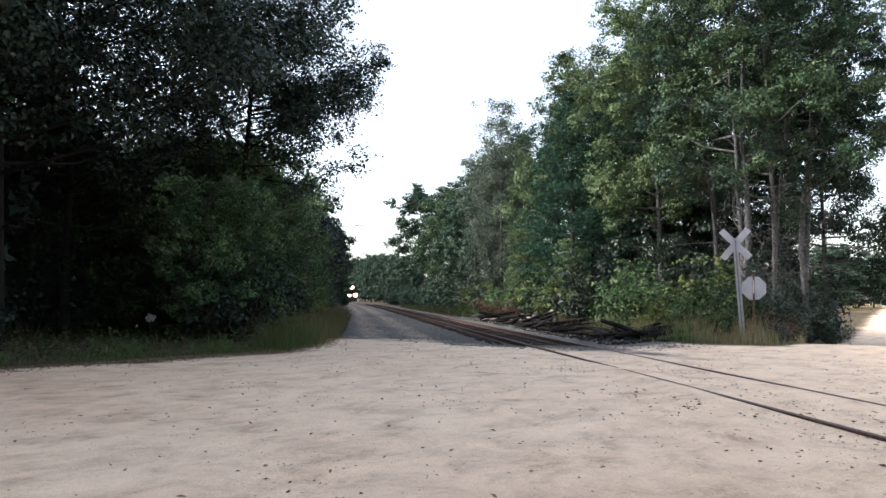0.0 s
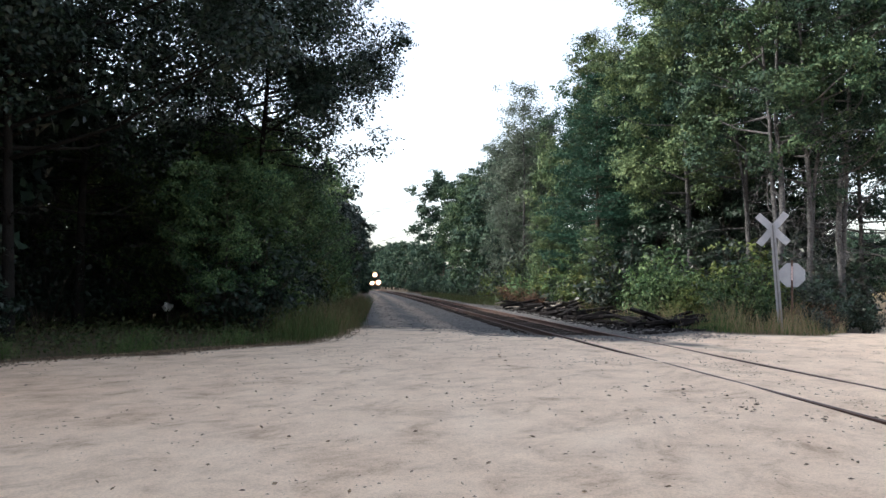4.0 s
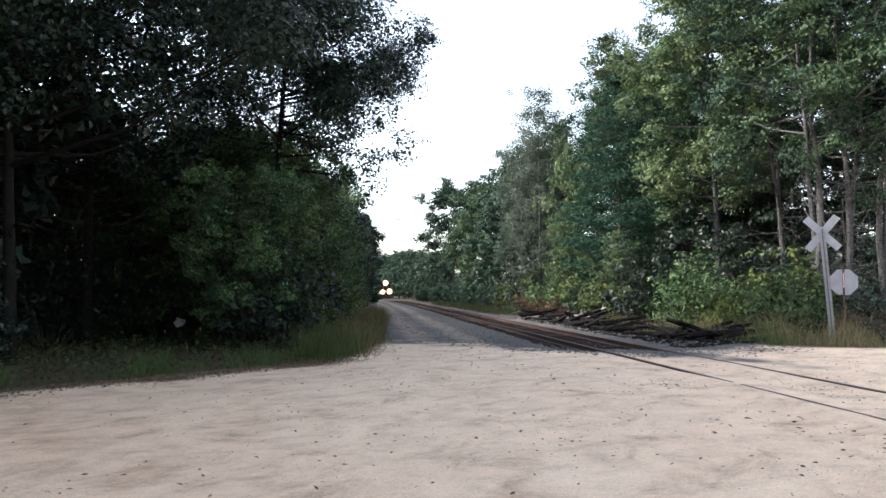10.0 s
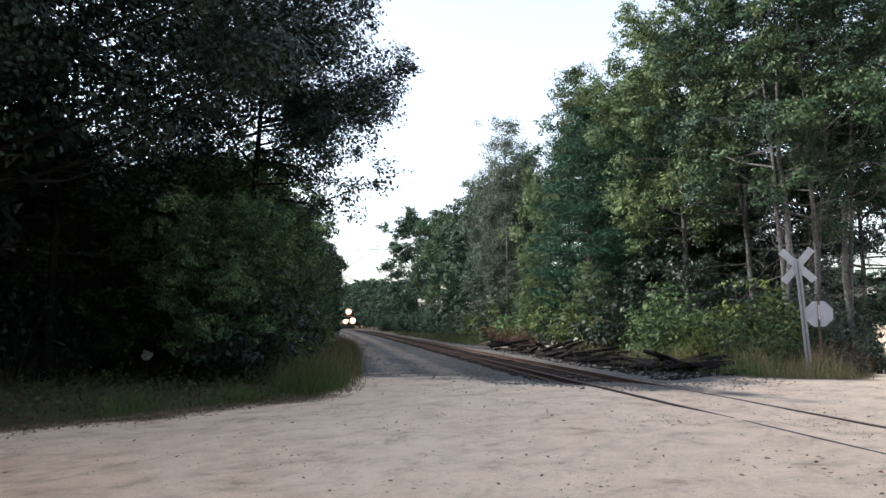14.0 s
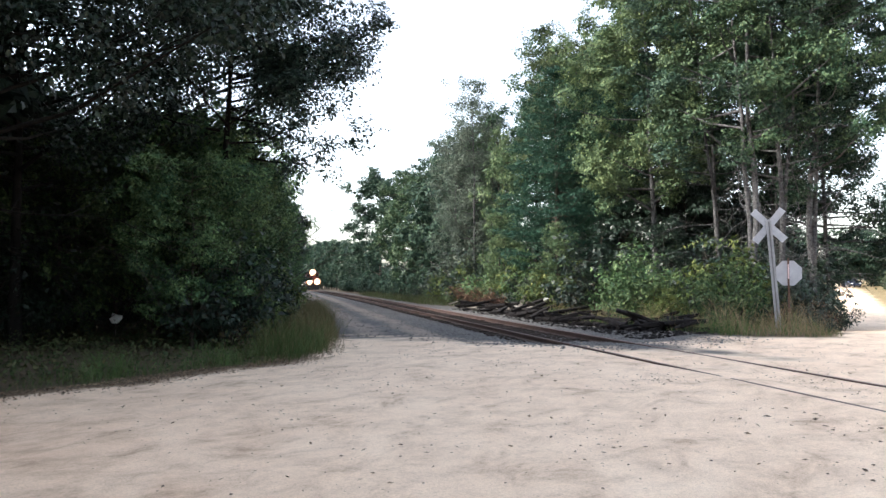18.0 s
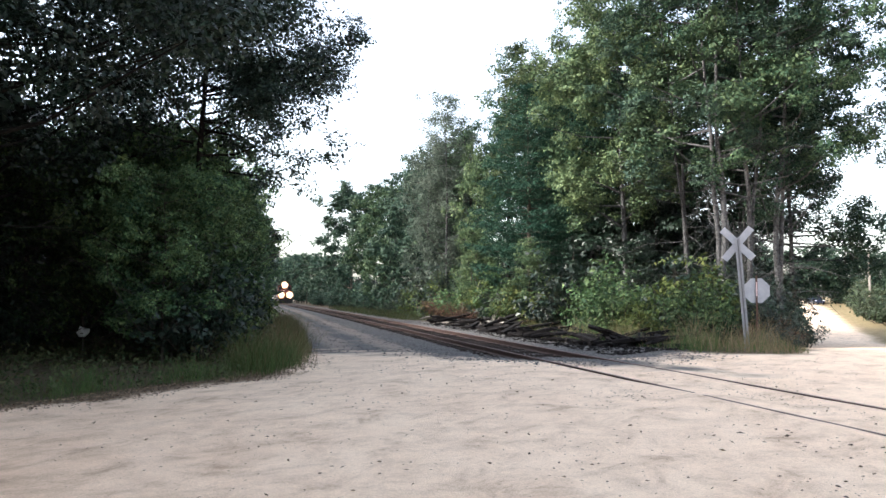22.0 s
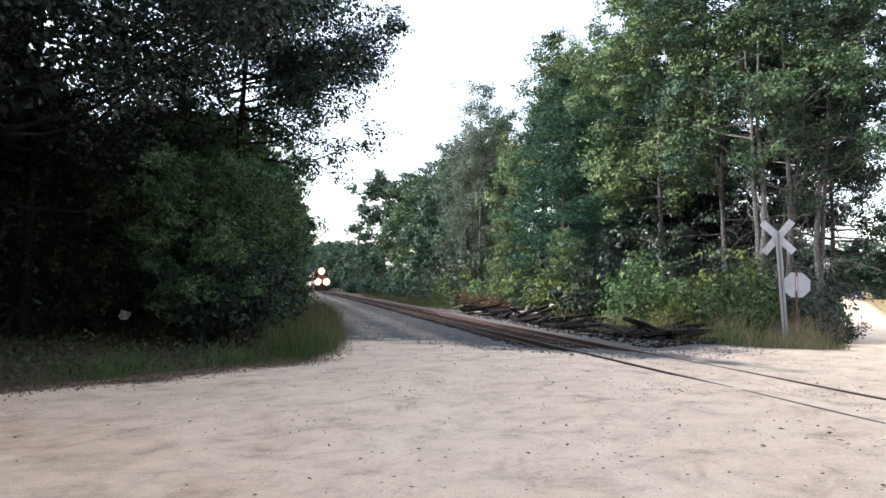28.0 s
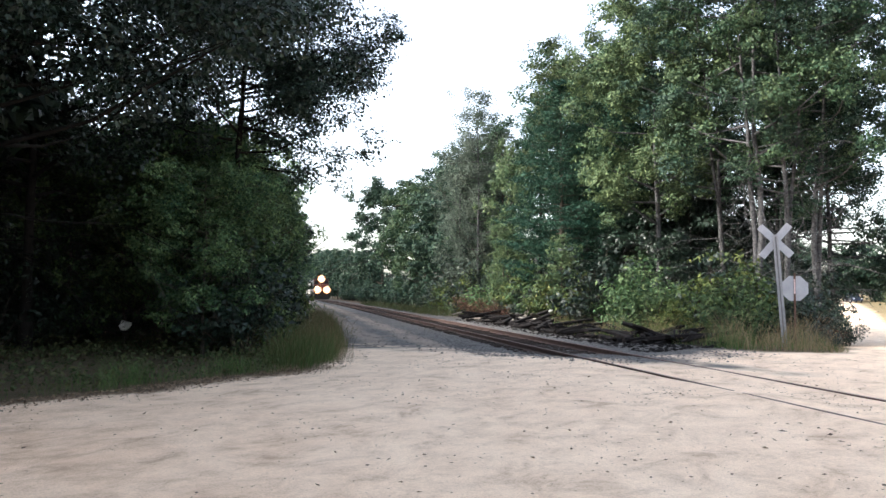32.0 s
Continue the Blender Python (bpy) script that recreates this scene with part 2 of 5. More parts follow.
# tones spread wide so the colour itself carries lit and shaded leaves
M_SHRUB = leafy("shrub_leaves", (0.008, 0.026, 0.015), (0.04, 0.092, 0.046), (0.16, 0.22, 0.092), 0.2, 0.5, 0.08)
M_SHRUB_GOLD = leafy("golden_shrub_leaves", (0.018, 0.04, 0.017), (0.062, 0.1, 0.033), (0.16, 0.175, 0.055), 0.2, 0.5, 0.08)
M_SHRUB_RED = leafy("russet_shrub_leaves", (0.045, 0.025, 0.018), (0.085, 0.046, 0.032), (0.14, 0.085, 0.055), 0.2)
M_GRASS = leafy("green_grass", (0.03, 0.065, 0.02), (0.065, 0.12, 0.036), (0.12, 0.15, 0.06), 0.3)
M_DRYGRASS = leafy("dry_grass", (0.15, 0.115, 0.06), (0.25, 0.20, 0.11), (0.38, 0.31, 0.19), 0.3)
M_SEEDGRASS = leafy("seeding_grass", (0.09, 0.065, 0.035), (0.16, 0.11, 0.06), (0.24, 0.18, 0.11), 0.3)
M_LITTER = leafy("fallen_leaves", (0.09, 0.06, 0.04), (0.18, 0.125, 0.08), (0.3, 0.22, 0.15), 0.1, 0.8)
M_WEED = leafy("forest_floor_weeds", (0.02, 0.038, 0.016), (0.042, 0.068, 0.026), (0.1, 0.085, 0.042), 0.25)
M_OLIVE = leafy("olive_thicket_leaves", (0.018, 0.03, 0.018), (0.036, 0.052, 0.03), (0.07, 0.085, 0.048), 0.2)
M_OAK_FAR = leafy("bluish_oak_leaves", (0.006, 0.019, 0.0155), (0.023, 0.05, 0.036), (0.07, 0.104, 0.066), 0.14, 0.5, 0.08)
M_DEAD = worn("dead_branch_wood", (0.10, 0.09, 0.08), (0.24, 0.22, 0.2), 6, 0.95, 0.0, 0.5, 30)


# ---- mesh helpers ----
def mesh_of(name, verts, faces, mats, smooth=False, index=None):
    me = bpy.data.meshes.new(name)
    me.from_pydata([tuple(v) for v in verts], [], [tuple(f) for f in faces])
    for m in mats if isinstance(mats, (list, tuple)) else [mats]:
        me.materials.append(m)
    if smooth:
        me.polygons.foreach_set("use_smooth", [True] * len(me.polygons))
    if index is not None:
        me.polygons.foreach_set("material_index", index)
    me.update()
    return me


def child(name, me, parent, label="", m=None):
    ob = new(name, me)
    ob.parent = parent
    if m is not None:
        ob.matrix_basis = m
    return tagged(ob, label)


def part(name, bm, mat, parent, label="", m=None, smooth=False):
    me = bpy.data.meshes.new(name)
    bm.to_mesh(me)
    bm.free()
    me.materials.append(mat)
    if smooth:
        me.polygons.foreach_set("use_smooth", [True] * len(me.polygons))
    return child(name, me, parent, label, m)


def thing(name, label, category, m=None, group="", kind=""):
    ob = new(name)
    ob.empty_display_size = 0.2
    if m is not None:
        ob.matrix_basis = m
    return tagged(ob, label, category, group, kind)


def box(sx, sy, sz, at=(0, 0, 0), bevel=0.0, bm=None):
    """A box of that size with its middle at a place, its edges rounded."""
    bm = bm or bmesh.new()
    made = bmesh.ops.create_cube(bm, size=1, matrix=Matrix.Translation(at) @ Matrix.Diagonal((sx, sy, sz, 1)))
    if bevel:
        edges = list({e for v in made["verts"] for e in v.link_edges})
        bmesh.ops.bevel(bm, geom=edges, offset=bevel, segments=2, affect="EDGES", profile=0.6)
    return bm


def rod(r0, r1, length, m=None, sides=16, bm=None):
    bm = bm or bmesh.new()
    base = (m or Matrix()) @ Matrix.Translation((0, 0, length / 2))
    bmesh.ops.create_cone(bm, cap_ends=True, segments=sides, radius1=r0, radius2=r1, depth=length, matrix=base)
    return bm


def profile(points, y0, y1, bm=None):
    """A section in x and z, drawn out along y."""
    bm = bm or bmesh.new()
    rows = [[bm.verts.new((x, y, z)) for x, z in points] for y in (y0, y1)]
    n = len(points)
    for i in range(n):
        bm.faces.new((rows[0][i], rows[0][(i + 1) % n], rows[1][(i + 1) % n], rows[1][i]))
    bm.faces.new(rows[0][::-1])
    bm.faces.new(rows[1])
    bmesh.ops.recalc_face_normals(bm, faces=bm.faces)
    return bm


def tube(points, radii, sides, verts, faces):
    """Adds a tapered limb along a line of points."""
    pts = np.asarray(points, float)
    base = len(verts)
    for i, p in enumerate(pts):
        d = pts[min(i + 1, len(pts) - 1)] - pts[max(i - 1, 0)]
        d = d / (np.linalg.norm(d) + 1e-9)
        a = np.cross(d, (0.3, 0.9, 0.31))
        a /= np.linalg.norm(a) + 1e-9
        b = np.cross(d, a)
        for k in range(sides):
            w = 2 * math.pi * k / sides
            verts.append(p + radii[i] * (math.cos(w) * a + math.sin(w) * b))
    for i in range(len(pts) - 1):
        for k in range(sides):
            q = (k + 1) % sides
            faces.append((base + i * sides + k, base + i * sides + q, base + (i + 1) * sides + q, base + (i + 1) * sides + k))


def leaves(rng, centres, length, width, flat=0.45, droop=0.0, far=False, out=None):
    """A rhombic leaf (far off: a three-cornered one) at every centre; flat: how level they lie; out: the way each one faces."""
    n = len(centres)
    nor = rng.normal(size=(n, 3))
    if out is None:
        nor[:, 2] = np.abs(nor[:, 2]) + flat
    else:
        nor = 0.5 * nor + out
        nor[:, 2] += flat
    nor /= np.linalg.norm(nor, axis=1, keepdims=True)
    ref = rng.normal(size=(n, 3))
    ref[:, 2] -= droop
    a = ref - (ref * nor).sum(1, keepdims=True) * nor
    a /= np.linalg.norm(a, axis=1, keepdims=True) + 1e-9
    b = np.cross(nor, a)
    s = rng.uniform(0.65, 1.3, (n, 1))
    l, w = length * s / 2, width * s / 2
    if far:
        tri = np.stack([centres - l * a - w * b, centres - 0.4 * l * a + w * b, centres + l * a], 1)
        return tri.reshape(-1, 3), np.arange(3 * n).reshape(-1, 3)
    quad = np.stack([centres - l * a, centres + w * b - 0.1 * l * a + 0.15 * w * nor, centres + l * a, centres - w * b - 0.1 * l * a + 0.15 * w * nor], 1)
    return quad.reshape(-1, 3), np.arange(4 * n).reshape(-1, 4)


# ---- trees and shrubs ----
def puff(rng, centre, size, n, squash=0.72, sprigs=12, tight=0.24):
    """Leaves of one clump, gathered in sprigs over its outside, and the way each one faces."""
    k = max(4, int(sprigs))
    way = rng.normal(size=(k, 3))
    way[:, 2] = way[:, 2] + 0.35
    way /= np.linalg.norm(way, axis=1, keepdims=True)
    heart = way * (size * rng.uniform(0.5, 1.02, (k, 1)))
    pick = rng.integers(0, k, n)
    pts = heart[pick] + rng.normal(scale=size * tight, size=(n, 3)) * (1, 1, 0.7)
    out = pts / (np.linalg.norm(pts, axis=1, keepdims=True) + 1e-6)
    return centre + pts * (1, 1, squash), out


def along(axis, hs, h):
    """The place on a bent trunk at a height."""
    k = np.interp(h, hs, np.arange(len(hs)))
    lo = int(min(k, len(hs) - 2))
    return axis[lo] + (axis[lo + 1] - axis[lo]) * (k - lo)


def dead_limb(rng, root, way, ln, tv, tf, thick=0.026):
    """A bare crooked limb with twigs."""
    line = [root]
    for s in range(5):
        way = way + rng.normal(scale=0.42, size=3) * (1, 1, 0.9)
        line.append(line[-1] + way * ln * 0.2)
    tube(line, [thick, thick * 0.8, thick * 0.6, thick * 0.42, thick * 0.28, 0.004], 4, tv, tf)
    for q in line[1:6]:
        w = (0.5 * way + rng.normal(scale=0.55, size=3)) * ln * 0.16
        tube([q, q + w, q + 1.8 * w + rng.normal(scale=0.12, size=3)], [0.011, 0.008, 0.003], 3, tv, tf)


def broadleaf(rng, height, crown_base, spread, clumps, per, leaf, trunk_r=0.16, lean=(0, 0), bare=0, fat=1.0, far=False, forks=1, boughs=(), full=0.55, tight=0.2):
    """Vertices and faces of a trunk with limbs, and of its leaves in uneven clumps at the limbs' ends.
    boughs: further limbs, as height, heading in degrees, length and rise; full: how wide the foot of the crown is."""
    tv, tf, cents = [], [], []
    hs = np.linspace(0, height * 0.93, 9)
    stems = []
    for f in range(forks):
        wob = rng.normal(scale=0.12, size=(9, 2)).cumsum(0) * 0.5
        wob[0] = 0
        out = np.array([math.cos(2.1 * f + 0.5), math.sin(2.1 * f + 0.5)]) * (0.9 if forks > 1 else 0.0)
        up = np.clip((hs / height - 0.22) / 0.7, 0, 1)
        axis = np.c_[wob[:, 0] * (hs > 0.2 * height) + lean[0] * (hs / height) ** 1.3 + out[0] * up, wob[:, 1] * (hs > 0.2 * height) + lean[1] * (hs / height) ** 1.3 + out[1] * up, hs]
        rad = trunk_r * (1 - 0.88 * (hs / hs[-1]) ** 0.9) * (1.0 if f == 0 else 0.8)
        rad[0] *= 1.35
        tube(axis, rad, 8, tv, tf)
        stems.append(axis)
    turn = rng.uniform(0, 6.28)

    def limb(root, tip, r0, size):
        way = tip - root
        mid = root + way * 0.5 + np.array([0, 0, -0.06 * np.linalg.norm(way)]) + rng.normal(scale=0.12, size=3)
        tube([root, mid, tip], [r0, r0 * 0.6, 0.012], 5, tv, tf)
        for s in (0.6, 1.0):
            c = root + way * s + rng.normal(scale=0.2 * size, size=3)
            cents.append((c, 0.66 * size * (0.7 + 0.35 * s) * rng.uniform(0.65, 1.3)))
            if rng.random() < 0.55:
                side = c + np.clip(rng.normal(scale=0.75 * size, size=3), -1.1, 1.1) * (1, 1, 0.5)
                tube([root + way * s * 0.8, side], [0.014, 0.006], 3, tv, tf)
                cents.append((side, 0.5 * size * rng.uniform(0.6, 1.25)))

    for i in range(clumps):
        f = (i + 0.5) / clumps
        h = crown_base + (height * 0.95 - crown_base) * f ** 0.85
        root = along(stems[i % forks], hs, h)
        g = (h - crown_base) / max(height - crown_base, 0.1)
        reach = spread * (full + 1.1 * g) * (1.0 - g) ** 0.45 * 1.12 * rng.uniform(0.5, 1.15)
        turn += 2.4 + rng.normal(scale=0.35)
        tip = root + np.array([math.cos(turn), math.sin(turn), rng.uniform(0.1, 0.55)]) * reach
        limb(root, tip, max(0.018, trunk_r * 0.42 * (1 - 0.75 * g)), fat)
    for h, heading, ln, rise in boughs:
        root = along(stems[0], hs, h)
        w = radians(heading)
        limb(root, root + np.array([math.cos(w) * ln, math.sin(w) * ln, rise]), trunk_r * 0.3, fat)
    for i in range(bare):
        turn += 2.4
        root = along(stems[i % forks], hs, rng.uniform(0.25, 1.3) * crown_base)
        dead_limb(rng, root, np.array([math.cos(turn), math.sin(turn), rng.uniform(-0.25, 0.4)]), rng.uniform(0.9, 3.4), tv, tf)
    weight = np.array([s for _, s in cents]) ** 2
    number = np.maximum(8, (weight / weight.mean() * per).astype(int))
    made = [puff(rng, c, s, n, 0.85, 10 + 8 * s, tight) for (c, s), n in zip(cents, number)]
    lv, lf = leaves(rng, np.concatenate([p for p, _ in made]), leaf, leaf * 0.62, 0.4, far=far, out=np.concatenate([o for _, o in made]))
    return tv, tf, lv, lf


def conifer(rng, height, base, spread, whorls, leaf, trunk_r=0.16, per=60, far=False, bare=0, blunt=0.75):
    """A pine: whorls of boughs that lift at their ends, flat fans of needles along each."""
    tv, tf, pts = [], [], []
    tube([(0, 0, 0), (0.05, 0.02, height * 0.5), (0, 0.06, height)], [trunk_r, trunk_r * 0.6, 0.02], 8, tv, tf)
    for i in range(whorls):
        f = i / (whorls - 1)
        z = base + (height - base) * f ** 0.95
        reach = spread * (1 - f) ** blunt * rng.uniform(0.7, 1.1) * (0.75 + 0.25 * min(1, f * 5)) + 0.25
        first = rng.uniform(0, 6.28)
        for k in range(5):
            w = first + 2 * math.pi * k / 5 + rng.normal(scale=0.25)
            ln = reach * rng.uniform(0.5, 1.15)
            root = np.array([0, 0, z + rng.normal(scale=0.15)])
            way = np.array([math.cos(w), math.sin(w), 0])
            lift = ln * rng.uniform(0.0, 0.3)
            mid, tip = root + way * ln * 0.55 + (0, 0, -0.02 * ln), root + way * ln + (0, 0, lift)
            tube([root, mid, tip], [0.03 * (1 - f) + 0.012, 0.016, 0.006], 4, tv, tf)
            side = np.array([-way[1], way[0], 0])
            for s in np.linspace(0.3, 1.0, max(2, int(ln / 0.36))):
                c = root + way * ln * s + (0, 0, lift * s ** 3)
                wide = 0.34 * ln * s * (1.25 - s) * 2.0 + 0.12
                for q in (-1, 0, 1):
                    m = c + side * q * wide * rng.uniform(0.6, 1.0) + way * 0.12 * abs(q)
                    pts.append(m + rng.normal(size=(per // 3, 3)) * (0.21, 0.21, 0.075))
    for i in range(bare):
        w = rng.uniform(0, 6.28)
        dead_limb(rng, np.array([0, 0, rng.uniform(0.3, 1.1) * base + 0.4]), np.array([math.cos(w), math.sin(w), rng.uniform(-0.3, 0.1)]), rng.uniform(0.7, 2.0), tv, tf, 0.018)
    pts = np.concatenate(pts)
    lv, lf = leaves(rng, pts, leaf, leaf * 0.2, 0.7, far=far, out=np.zeros_like(pts))
    return tv, tf, lv, lf


def shrub_form(rng, height, spread, clumps, per, leaf, far=False):
    """Several stems from one foot with leaf clumps along them."""
    tv, tf, made = [], [], []
    for i in range(clumps):
        w, out = rng.uniform(0, 6.28), spread * math.sqrt(rng.random())
        h = height * (1 - 0.55 * (out / spread) ** 2) * rng.uniform(0.45, 1.1)
        tip = np.array([math.cos(w) * out, math.sin(w) * out, h])
        foot = tip * (0.18, 0.18, 0)
        midp = foot + (tip - foot) * (0.45, 0.45, 0.6)
        tube([foot, midp, tip], [0.022, 0.014, 0.005], 4, tv, tf)
        for s, size in ((0.35, 0.22), (0.65, 0.27), (0.95, 0.25)):
            c = foot + (tip - foot) * (s, s, s ** 0.8)
            made.append(puff(rng, c, size * 1.35 * (0.6 + 0.4 * height / 2), per, 0.75, 7, 0.3))
    pts = np.concatenate([p for p, _ in made])
    pts[:, 2] = np.abs(pts[:, 2]) + 0.02
    lv, lf = leaves(rng, pts, leaf, leaf * 0.55, 0.45, 0.3, far=far, out=np.concatenate([o for _, o in made]))
    return tv, tf, lv, lf


def plant(name, form, bark, leaf_mat, label, category):
    """A tree or shrub of two parts, made at the origin; copies are set out later."""
    tv, tf, lv, lf = form
    ob = thing(name, label, category)
    child("trunk" if category == "tree" else "stem", mesh_of("trunk", tv, tf, bark, True), ob)
    child("crown" if category == "tree" else "foliage", mesh_of("crown", lv, lf, leaf_mat), ob)
    return ob


USED = set()


def put(proto, x, y, z=None, turn=0.0, size=1.0, wide=1.0, label="", lean=0.0):
    """Sets the made plant itself at its first place, and copies at the next ones."""
    m = pose(x, y, ground_z(x, y) - 0.03 if z is None else z, 0, lean, turn) @ Matrix.Diagonal((size * wide, size * wide, size, 1))
    if proto.name in USED:
        ob = copy_thing(proto, m @ Matrix.Diagonal((*(1 / s for s in proto.scale), 1)))
    else:
        USED.add(proto.name)
        proto.matrix_basis = m
        ob = proto
        return tagged(ob, label)
    return tagged(ob, label)


# ---- the lie of the land ----
def ease(a, b, v):
    t = np.clip((v - a) / (b - a), 0, 1)
    return t * t * (3 - 2 * t)


BEND, RADIUS = 60.0, 3700.0


def track_x(y):
    """The middle of the track: straight past the crossing, then a long bend."""
    return 0.75 - np.maximum(np.asarray(y, float) - BEND, 0) ** 2 / (2 * RADIUS)


def road_uv(x, y):
    dx, dy = np.asarray(x, float) - 9.0, np.asarray(y, float) - 19.0
    return dx * 0.612 + dy * 0.791, dx * 0.791 - dy * 0.612


def ground_z(x, y):
    """Flat at the crossing; beyond it the side road dips and rises again."""
    u, v = road_uv(x, y)
    dip = np.interp(u, [0, 3, 10, 28, 63, 93, 128, 170, 400], [0, -0.08, -0.42, -1.1, -1.1, -0.43, 0.12, 0.6, 0.6])
    side = ease(-16, -3.0, v)
    z = dip * side
    shoulder = 0.10 * ease(2.2, 3.6, abs(np.asarray(x, float) - track_x(y))) * ease(22, 26, np.asarray(y, float))
    bed = (0.12 + 0.03 * ease(1.6, 1.2, abs(np.asarray(x, float) - track_x(y)))) * ease(18.3, 22.5, np.asarray(y, float)) * ease(3.6, 2.2, abs(np.asarray(x, float) - track_x(y)))
    return z - shoulder * (np.asarray(x) < 30) - bed


def left_edge(y):
    """Where the growth begins on the far side of the gravel lane."""
    y = np.asarray(y, float)
    near = np.interp(y, [-40, 0, 8, 12.6, 13.6, 14.8, 16.0, 17.4, 19.4, 23, 30, 60], [-40, -24, -15, -10.6, -9.5, -8.4, -7.1, -6.1, -5.7, -5.4, -5.15, -5.0])
    near = near + (0.16 * np.sin(2.7 * y) + 0.10 * np.sin(6.1 * y + 1.0)) * ease(20, 17, y)
    return np.where(y > 60, track_x(y) - 5.75, near)


def right_edge_inside(x, y):
    """How far inside the grassy corner beyond the crossing a place lies (metres, negative outside)."""
    x, y = np.asarray(x, float), np.asarray(y, float)
    front = y - np.interp(x, [3.6, 4.6, 5.0, 5.8, 6.6, 8.2, 9.2], [27, 22.0, 20.5, 19.9, 19.2, 19.2, 20.3])
    side = x - (track_x(y) + np.interp(y, [21, 26, 34, 60], [3.7, 3.8, 3.4, 2.9]))
    u, v = road_uv(x, y)
    return np.minimum(np.minimum(front, side), -v - 1.5)


def build_ground():
    def axis(spans, far):
        inner = np.concatenate([np.arange(a, c, step) for a, c, step in spans])
        out = np.cumsum(1.5 * 1.3 ** np.arange(1, 60))
        out = out[out < far]
        return np.r_[inner[0] - out[::-1], inner, inner[-1] + out]
    xs = axis(((-13, 8, 0.25), (8, 40, 0.7), (40, 110, 1.5)), 2200)
    ys = axis(((-3, 32, 0.25), (32, 80, 0.6), (80, 150, 1.5), (150, 340, 6)), 2200)
    X, Y = np.meshgrid(xs, ys)
    Z = ground_z(X, Y)
    rng = np.random.default_rng(3)
    Z = Z + 0.012 * np.sin(X * 1.7 + 0.6 * np.sin(Y * 0.9)) * np.sin(Y * 0.8 + X * 0.35) * (np.abs(X - 0.75) > 1.3) - 0.012
    sunk = ease(20.0, 17.5, Y)
    over = np.interp(Y, [-5, 6.5, 8.4, 9.2, 9.8, 10.3, 10.8, 11.2, 11.6, 13.2, 13.9, 14.8, 18], [-0.020, -0.016, 0.002, 0.0125, 0.0163, 0.0163, 0.0125, 0.0125, 0.0163, 0.0170, 0.006, -0.012, -0.020])
    for mid_x, level in ((0.0, over), (1.505, 0.004 + 0.006 * np.sin(0.9 * Y))):
        hold = ease(0.6, 0.27, np.abs(X - mid_x)) * sunk
        Z = Z * (1 - hold) + (level + 0.0015 * np.sin(4.1 * Y)) * hold
    n, w = len(ys), len(xs)
    verts = np.c_[X.ravel(), Y.ravel(), Z.ravel()]
    i = np.arange(n * w).reshape(n, w)
    faces = np.stack([i[:-1, :-1], i[:-1, 1:], i[1:, 1:], i[1:, :-1]], -1).reshape(-1, 4)
    me = mesh_of("ground", verts, faces, M_GROUND, True)
    x, y = verts[:, 0], verts[:, 1]
    wob = 0.5 * np.sin(x * 0.9 + 2.0 * np.sin(0.6 * y + x)) + 0.4 * np.sin(x * 2.1 + y) + 0.35 * np.sin(y * 3.3 - x * 1.4) + rng.normal(scale=0.18, size=len(x))
    line = np.interp(x, [-6, -5, -3.4, -2.2, -1.1, 0.35, 1.0, 2.2, 3.3, 4.6, 5.4], [25.0, 24.2, 24.0, 22.2, 21.2, 18.6, 17.2, 17.6, 18.9, 20.6, 22.5])
    gravel = ease(-2.4, 2.4, y - line + 2.4 * wob) * (x < 9)
    lane = np.abs(x - (track_x(y) - 3.9))
    gravel = gravel * (1 - 0.2 * ease(0.75, 0.15, np.abs(lane - 0.8) + 0.2 * wob) * (x < track_x(y) - 1.8))
    litter = np.maximum(ease(0.15, -0.35, x - left_edge(y) + 0.14 * wob), ease(-0.25, 0.5, right_edge_inside(x, y) + 0.2 * wob))
    u, v = road_uv(x, y)
    field = ease(2.0, 3.0, np.abs(v) + 0.2 * wob) * ease(3, 8, u) * (v > 0)
    field = np.maximum(field, ease(60, 90, np.abs(x)) * (1 - ease(2.0, 3.0, 4.4 - np.abs(v))))
    # sand darker and browner towards the left and at the near end
    browner = np.clip(0.06 + 0.85 * ease(-5.0, -11.0, x - 0.25 * (y - 8) + 0.8 * wob) * ease(17, 8, y + 0.6 * wob) + 0.3 * ease(6.5, 3.5, y), 0, 1)
    colours = np.c_[gravel, litter, field, browner].astype(np.float32)
    me.attributes.new("zones", "FLOAT_COLOR", "POINT").data.foreach_set("color", colours.ravel())
    return tagged(new("ground", me), "pale sandy dirt crossing with grey gravel and leaf litter", "ground", kind="structure")


build_ground()


# ---- railway ----
def rail_line(offset, name):
    """One rail along the whole line: foot, web and head."""
    sec = [(-0.07, -0.16), (0.07, -0.16), (0.07, -0.145), (0.012, -0.125), (0.012, -0.045), (0.036, -0.035), (0.036, -0.004), (0.028, 0.0), (-0.028, 0.0), (-0.036, -0.004), (-0.036, -0.035), (-0.012, -0.045), (-0.012, -0.125), (-0.07, -0.145)]
    ys = np.r_[np.arange(-60, 60, 4.0), np.arange(60, 520, 10.0)]
    n = len(sec)
    verts, faces, idx = [], [], []
    for y in ys:
        cx = float(track_x(y)) + offset
        for sx, sz in sec:
            verts.append((cx + sx, y, 0.018 + sz))
    for i in range(len(ys) - 1):
        for k in range(n):
            q = (k + 1) % n
            faces.append((i * n + k, i * n + q, (i + 1) * n + q, (i + 1) * n + k))
            idx.append(1 if k in (6, 7, 8) else 0)
    return mesh_of(name, verts, faces, [M_RAIL, M_RAILTOP], False, idx)


